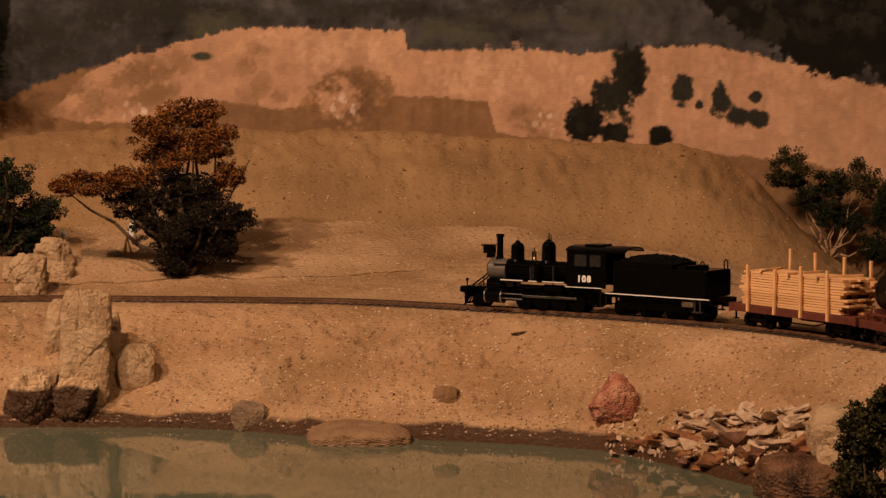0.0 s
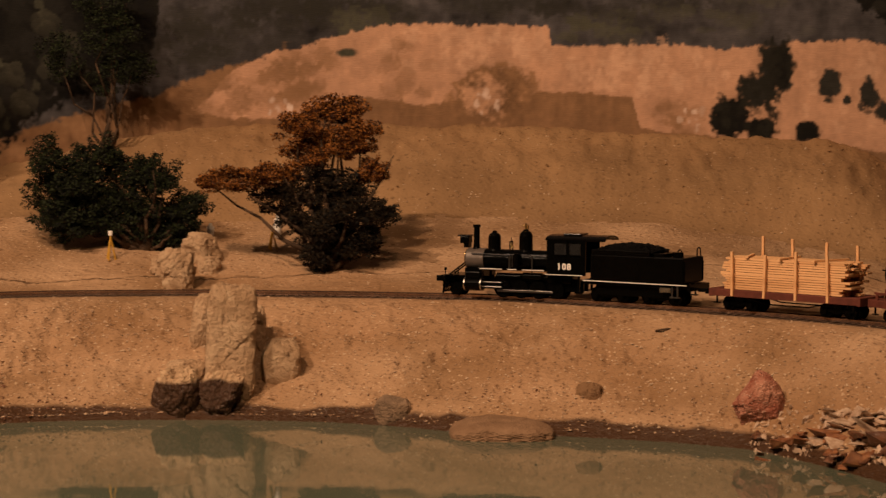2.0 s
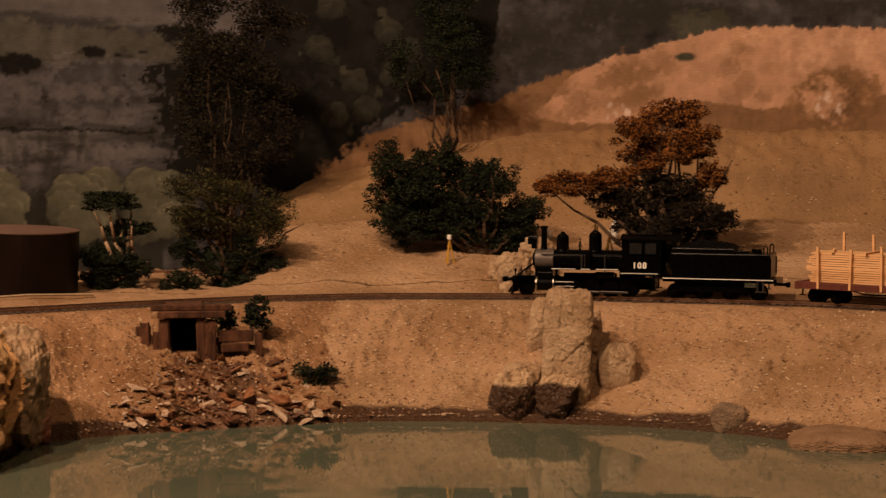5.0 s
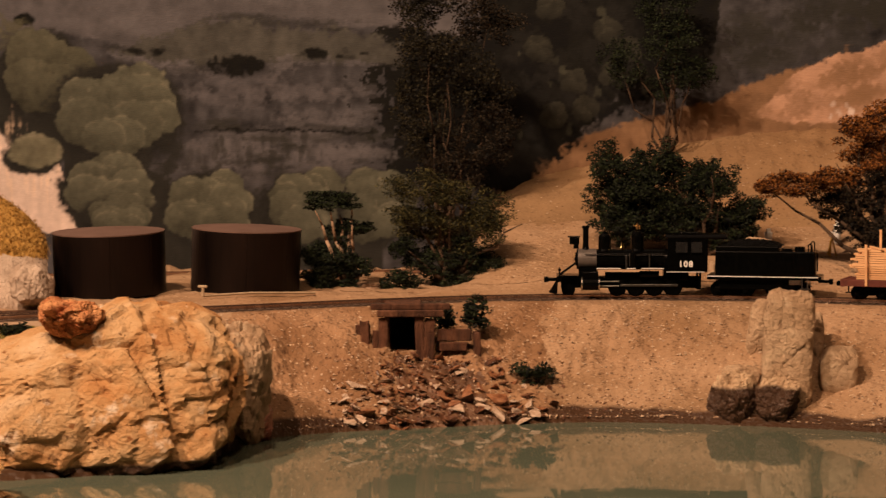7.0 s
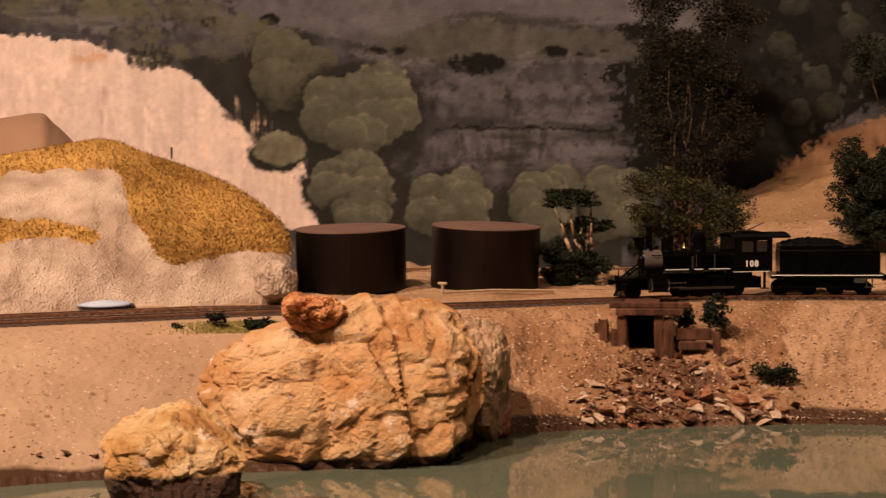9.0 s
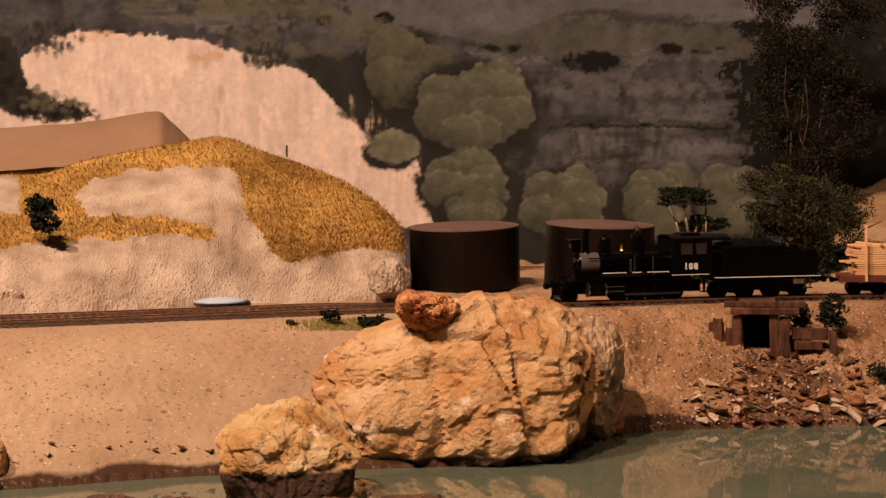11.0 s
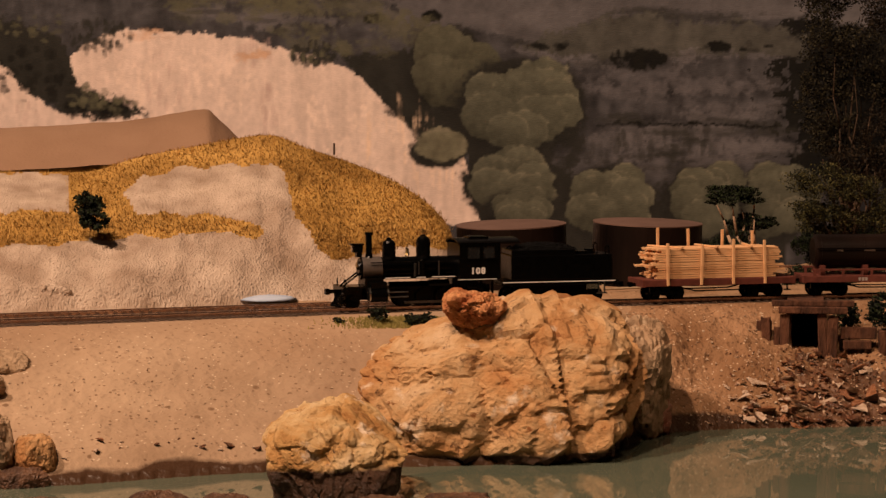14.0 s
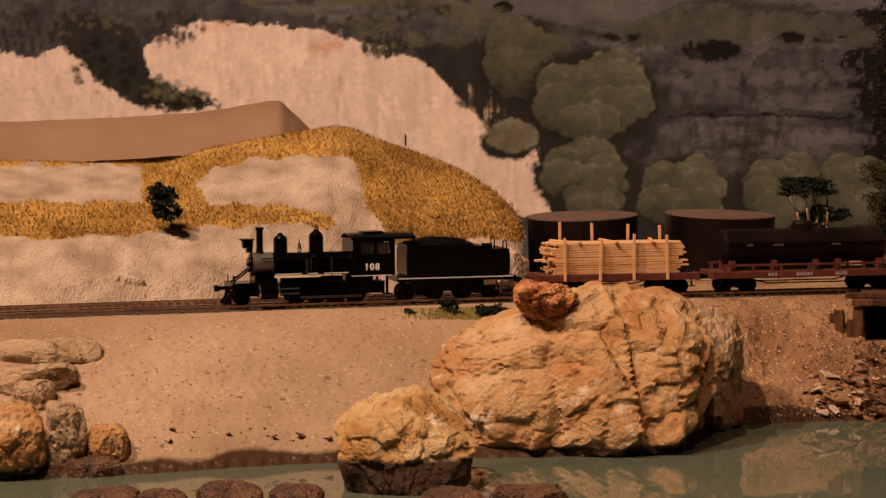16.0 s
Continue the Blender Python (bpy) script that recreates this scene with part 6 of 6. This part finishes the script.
def tender():
    e = thing("tender", Matrix.Identity(4), "black coal tender coupled behind the locomotive", "tender")
    tank_ = mm("water_tank", B((-69, -8.2, -13.4, 13.4, 13.6, 28.6), bevel=0.8), BLACK, e)
    mm("coal_board", B((-47, -8.5, -12.9, 12.9, 28.4, 31.6), bevel=0.6), BLACK, e)
    bm = bmesh.new()
    bmesh.ops.create_grid(bm, x_segments=44, y_segments=24, size=1)
    for v in bm.verts:
        x, y = v.co.x, v.co.y
        hh = max(0, 1 - abs(x + 0.05) ** 2.4) * max(0, 1 - abs(y) ** 3)
        v.co = (-28.5 + x * 20, y * 12.5, 30.4 + 4.6 * hh ** 0.6 + 1.1 * noise.noise(Vector((x * 9, y * 6, 3))))
    mm("coal_load", bm, COAL, e, "heap of black coal")
    mm("frame", B((-71.5, -3, -12, 12, 10.6, 13.4), bevel=0.3), BLACK, e)
    mm("truck_bolster", B((-60, -10, -9.5, 9.5, 4.6, 11.4), bevel=0.3), BLACK, e)
    mm("frame_stripe", B((-71, -3.2, 13.3, 13.6, 12.6, 13.1)), WHITE, e, "thin white stripe")
    mm("rear_beam", B((-73, -71.2, -13, 13, 9.6, 13.2)), BLACK, e)
    mm("filler_hatch", T(((-59, 0, 28.4), (-59, 0, 31.0), 3.2), seg=20), BLACK, tank_)
    mm("toolbox", B((-55, -48.5, -11, 11, 28.5, 30.4), bevel=0.3), BLACK, e)
    for s in (-1, 1):
        mm("grab_iron", T(((-67.2, s * 12.6, 28.4), (-67.2, s * 12.6, 32.6), 0.4), ((-65.0, s * 12.6, 28.4), (-65.0, s * 12.6, 32.6), 0.4), ((-67.2, s * 12.6, 32.6), (-66.1, s * 12.6, 33.5), 0.4), ((-66.1, s * 12.6, 33.5), (-65.0, s * 12.6, 32.6), 0.4), ((-69.2, s * 12.2, 15), (-69.2, s * 12.2, 26), 0.3), seg=8), BLACK, e)
        mm("step", B((-66, -60, s * 12 - 1, s * 12 + 1, 5.2, 5.9), (-65, -64.2, s * 12 - 0.4, s * 12 + 0.4, 5.9, 12), (-61.6, -60.8, s * 12 - 0.4, s * 12 + 0.4, 5.9, 12)), DARKSTEEL, e)
        mm("side_plate", B((-60.5, -53.5, s * 12.6 - 0.2, s * 12.6 + 0.2, 8.2, 11.0)), STEEL, e, "small bright plate")
    mm("coupler", B((-78, -72, -1.1, 1.1, 8.6, 10.6), (-79.5, -77, -1.9, 1.9, 7.9, 11.2), bevel=0.4), BLACK, e)
    truck(e, -18)
    truck(e, -52)
    MOVERS.append((e, -18, -52, 0))




def car_underframe(e, x0, x1):
    deck = mm("deck", B((x1, x0, -13, 13, 10.2, 12.4), bevel=0.3), RUSTRED, e)
    for s in (-1, 1):
        mm("side_sill", B((x1, x0, s * 12.4 - 0.7, s * 12.4 + 0.7, 8.4, 12.2), bevel=0.2), RUSTRED, e)
        mm("truss_rod", T(((x0 - 16, s * 8, 9), (x0 - 34, s * 8, 5), 0.4), ((x0 - 34, s * 8, 5), (x1 + 34, s * 8, 5), 0.4), ((x1 + 34, s * 8, 5), (x1 + 16, s * 8, 9), 0.4), seg=8), BLACK, e)
    for x, d in ((x0, 1), (x1, -1)):
        mm("end_sill", B((x - 1, x + 1, -13.2, 13.2, 8.0, 12.6), bevel=0.2), RUSTRED, e)
        mm("coupler", B((min(x, x + 6 * d), max(x, x + 6 * d), -1.1, 1.1, 8.0, 10.0), (x + 4.5 * d - 1.2, x + 4.5 * d + 1.2, -1.9, 1.9, 7.6, 10.6), bevel=0.3), BLACK, e)
        mm("brake_step", B((x - 0.4 - d * 4, x + 0.4 - d * 4, 11.6, 12.4, 4.5, 9), (x - 2 - d * 4, x + 2 - d * 4, 11.2, 12.8, 4.3, 4.9)), BLACK, e)
    truck(e, x0 - 16, 4.0, 15)
    truck(e, x1 + 16, 4.0, 15)


def flatcar():
    e = thing("flatcar", Matrix.Identity(4), "oxide-red flatcar with wooden side stakes", "flatcar")
    x0, x1 = -88, -183
    car_underframe(e, x0, x1)
    for k in range(4):
        for s in (-1, 1):
            x = -103 - k * 20.5 - (3 if s < 0 else 0)
            lean = 0.8 * ((k * 7 + s * 3) % 5 - 2) / 2
            stake = mm("stake", B((-0.75, 0.75, s * 13.5 - 0.7, s * 13.5 + 0.7, 8.8, (33.0 if s > 0 else 39.0) + (k * 3 + s) % 4 * 0.9), bevel=0.15), LUMBER, e)
            stake.matrix_basis = Matrix.Translation((x * MM, 0, 0)) @ Matrix.Rotation(radians(lean * 2), 4, "Y")
    MOVERS.append((e, x0 - 16, x1 + 16, 0))
    load = thing("lumber_stack", Matrix.Identity(4), "stack of fresh-sawn pine boards with uneven ends on the flatcar", "lumber")
    g = np.random.default_rng(3)
    z = 12.6
    for lay in range(13):
        th = 1.25 if lay != 6 else 1.9
        ys = np.linspace(-12, 12, 6)
        for q, y in enumerate(ys[:-1]):
            if lay == 6 and q % 2:
                continue
            c, L = -135.0 + g.normal(0, 1.6), 76 + g.normal(0, 2.2)
            if lay in (5, 8, 10):
                L += 5
            w = 4.8 - g.uniform(0.1, 0.5)
            mm("board", B((c - L / 2, c + L / 2, y + 0.05 + g.uniform(-0.2, 0.2), y + w, z, z + th - 0.12), bevel=0.08), LUMBER, load)
        z += th + g.uniform(0.02, 0.18)
    for k in range(3):
        x = -106 - k * 26
        strip = mm("cross_strip", B((x - 0.8, x + 0.8, -14.4, 14.4, z, z + 0.9)), LUMBER, load)
        strip.matrix_basis = Matrix.Translation((x * MM, 0, 0)) @ Matrix.Rotation(radians(25 - 18 * k), 4, "Z") @ Matrix.Translation((-x * MM, 0, 0))
    MOVERS.append((load, x0 - 16, x1 + 16, 0))


def tank_car():
    e = thing("tank_car", Matrix.Identity(4), "black tank car on an oxide-red frame with faded white lettering", "tank car")
    x0, x1 = -193, -309
    car_underframe(e, x0, x1)
    bm = T(((x1 + 9, 0, 26.5), (x0 - 9, 0, 26.5), 10.2), ((x0 - 9, 0, 26.5), (x0 - 7.4, 0, 26.5), 10.2, 8.2), ((x1 + 9, 0, 26.5), (x1 + 7.4, 0, 26.5), 10.2, 8.2), seg=44)
    tk = mm("tank", bm, TANKPAINT, e, "black tank with faint rust")
    xm = (x0 + x1) / 2
    mm("dome", dome(xm, 0, 35, [(6, 0), (6, 4.5), (5, 5.8), (2, 6.4)]), TANKPAINT, tk)
    for x in (x0 - 12, x0 - 38, xm - 6, x1 + 38, x1 + 12):
        mm("tank_band", T(((x, 0, 26.5), (x + 0.9, 0, 26.5), 10.4), seg=44), TANKPAINT, tk)
        mm("saddle", B((x - 1, x + 1.8, -11, 11, 12.4, 18.5)), RUSTRED, e)
    mm("handrail", T(((x1 + 8, 10.9, 28.5), (x0 - 8, 10.9, 28.5), 0.35), ((x1 + 8, -10.9, 28.5), (x0 - 8, -10.9, 28.5), 0.35), seg=8), BLACK, tk)
    for s in (-1, 1):
        mm("rail_board", B((x1 + 4, x0 - 4, s * 12.6 - 0.4, s * 12.6 + 0.4, 15.4, 16.6), bevel=0.15), RUSTRED, e)
        for k in range(7):
            x = x0 - 6 - k * 17.3
            mm("rail_post", B((x - 0.8, x + 0.8, s * 12.5 - 0.5, s * 12.5 + 0.5, 12.3, 15.5)), RUSTRED, e)
    for x, w in ((x0 - 35, 6), (x0 - 55, 10.5), (x0 - 78, 7.5)):
        n = 3 if w < 7 else 6
        for k in range(n):
            mm("lettering_bar", B((x - w / 2 + w * k / n, x - w / 2 + w * (k + 0.72) / n, 13.05, 13.25, 9.4, 11.4)), FADED, e)
    for x, w in ((x0 - 22, 4), (x0 - 40, 6.5), (x0 - 76, 5.5)):
        mm("lettering_bar", B((x - w / 2, x + w / 2, 10.05, 10.35, 27, 28.4)), FADED, tk)
    MOVERS.append((e, x0 - 16, x1 + 16, 0))


SQUEEZE[0] = 0.925
locomotive()
SQUEEZE[0] = 1.0
tender()
flatcar()
tank_car()

# distance along the track, growing towards smaller bearings
_a = np.arange(30, -62, -0.05)
_r = track_r(_a)
_xy = np.stack([_r * np.sin(np.radians(_a)), _r * np.cos(np.radians(_a))], -1)
# the line runs straight on past its right-hand end
_s = np.concatenate([[0], np.cumsum(np.linalg.norm(np.diff(_xy, axis=0), axis=1))])


def on_track(s):
    return Vector((float(np.interp(s, _s, _xy[:, 0])), float(np.interp(s, _s, _xy[:, 1])), RAIL + 0.0004))


RUN = [(0.0, 4.04), (0.5, 2.84), (1.0, 1.67), (1.5, 0.485), (2.0, -0.74), (2.5, -1.96), (3.0, -3.20), (3.5, -4.42), (4.0, -5.65), (4.5, -6.92), (7.0, -13.18), (7.5, -14.43), (8.0, -15.69), (8.5, -16.95), (9.0, -18.19), (9.5, -19.44), (12.0, -25.63), (12.5, -26.90), (13.0, -28.14), (13.5, -29.37), (14.0, -30.60), (14.5, -31.86), (15.0, -33.12), (15.5, -34.38), (16.0, -35.69)]
NUMBER_X = 12.5 * MM


def engine_at(bearing):
    """The engine's place on the line at which its number plate stands at that bearing."""
    s = float(np.interp(-bearing, -_a, _s))
    for k in range(6):
        p, q = on_track(s + 30 * MM), on_track(s - 30 * MM)
        d = (p - q).normalized()
        n = on_track(s) + Vector((-d.y, d.x, 0)) * 13.1 * MM
        s += radians(math.degrees(math.atan2(n.x, n.y)) - bearing) * n.length
    return s


run_s = curve([(t, engine_at(b)) for t, b in RUN])


def vehicle_pose(t, xa, xb):
    s0 = float(run_s(t)) - NUMBER_X
    p, q = on_track(s0 + xa * MM), on_track(s0 + xb * MM)
    d = (p - q).normalized()
    origin = (p + q) / 2 - d * (xa + xb) / 2 * MM
    return Matrix.Translation(origin) @ Matrix.Rotation(math.atan2(d.y, d.x), 4, "Z")


def motions():
    for ob, xa, xb, _ in MOVERS:
        walk(ob, [(k * 0.25, vehicle_pose(k * 0.25, xa, xb)) for k in range(65)])
    for ob, x, rad in WHEELS:
        step = 0.1 if rad > 5 else 1 / 15
        n = round(16 / step)
        rows = []
        for k in range(n + 1):
            turn = (float(run_s(k * step)) - float(run_s(0))) / (rad * MM)
            rows.append((k * step, Matrix.Translation((x * MM, 0, rad * MM)) @ Matrix.Rotation(turn, 4, "Y")))
        walk(ob, rows)
    for rod, rad, lead in RODS:
        rows = []
        for k in range(241):
            t = k / 15
            th = (float(run_s(t)) - float(run_s(0))) / (rad * MM) + radians(lead)
            rows.append((t, Matrix.Translation((2.6 * MM * math.sin(th), 0, (rad + 2.6 * math.cos(th)) * MM))))
        walk(rod, rows)


motions()
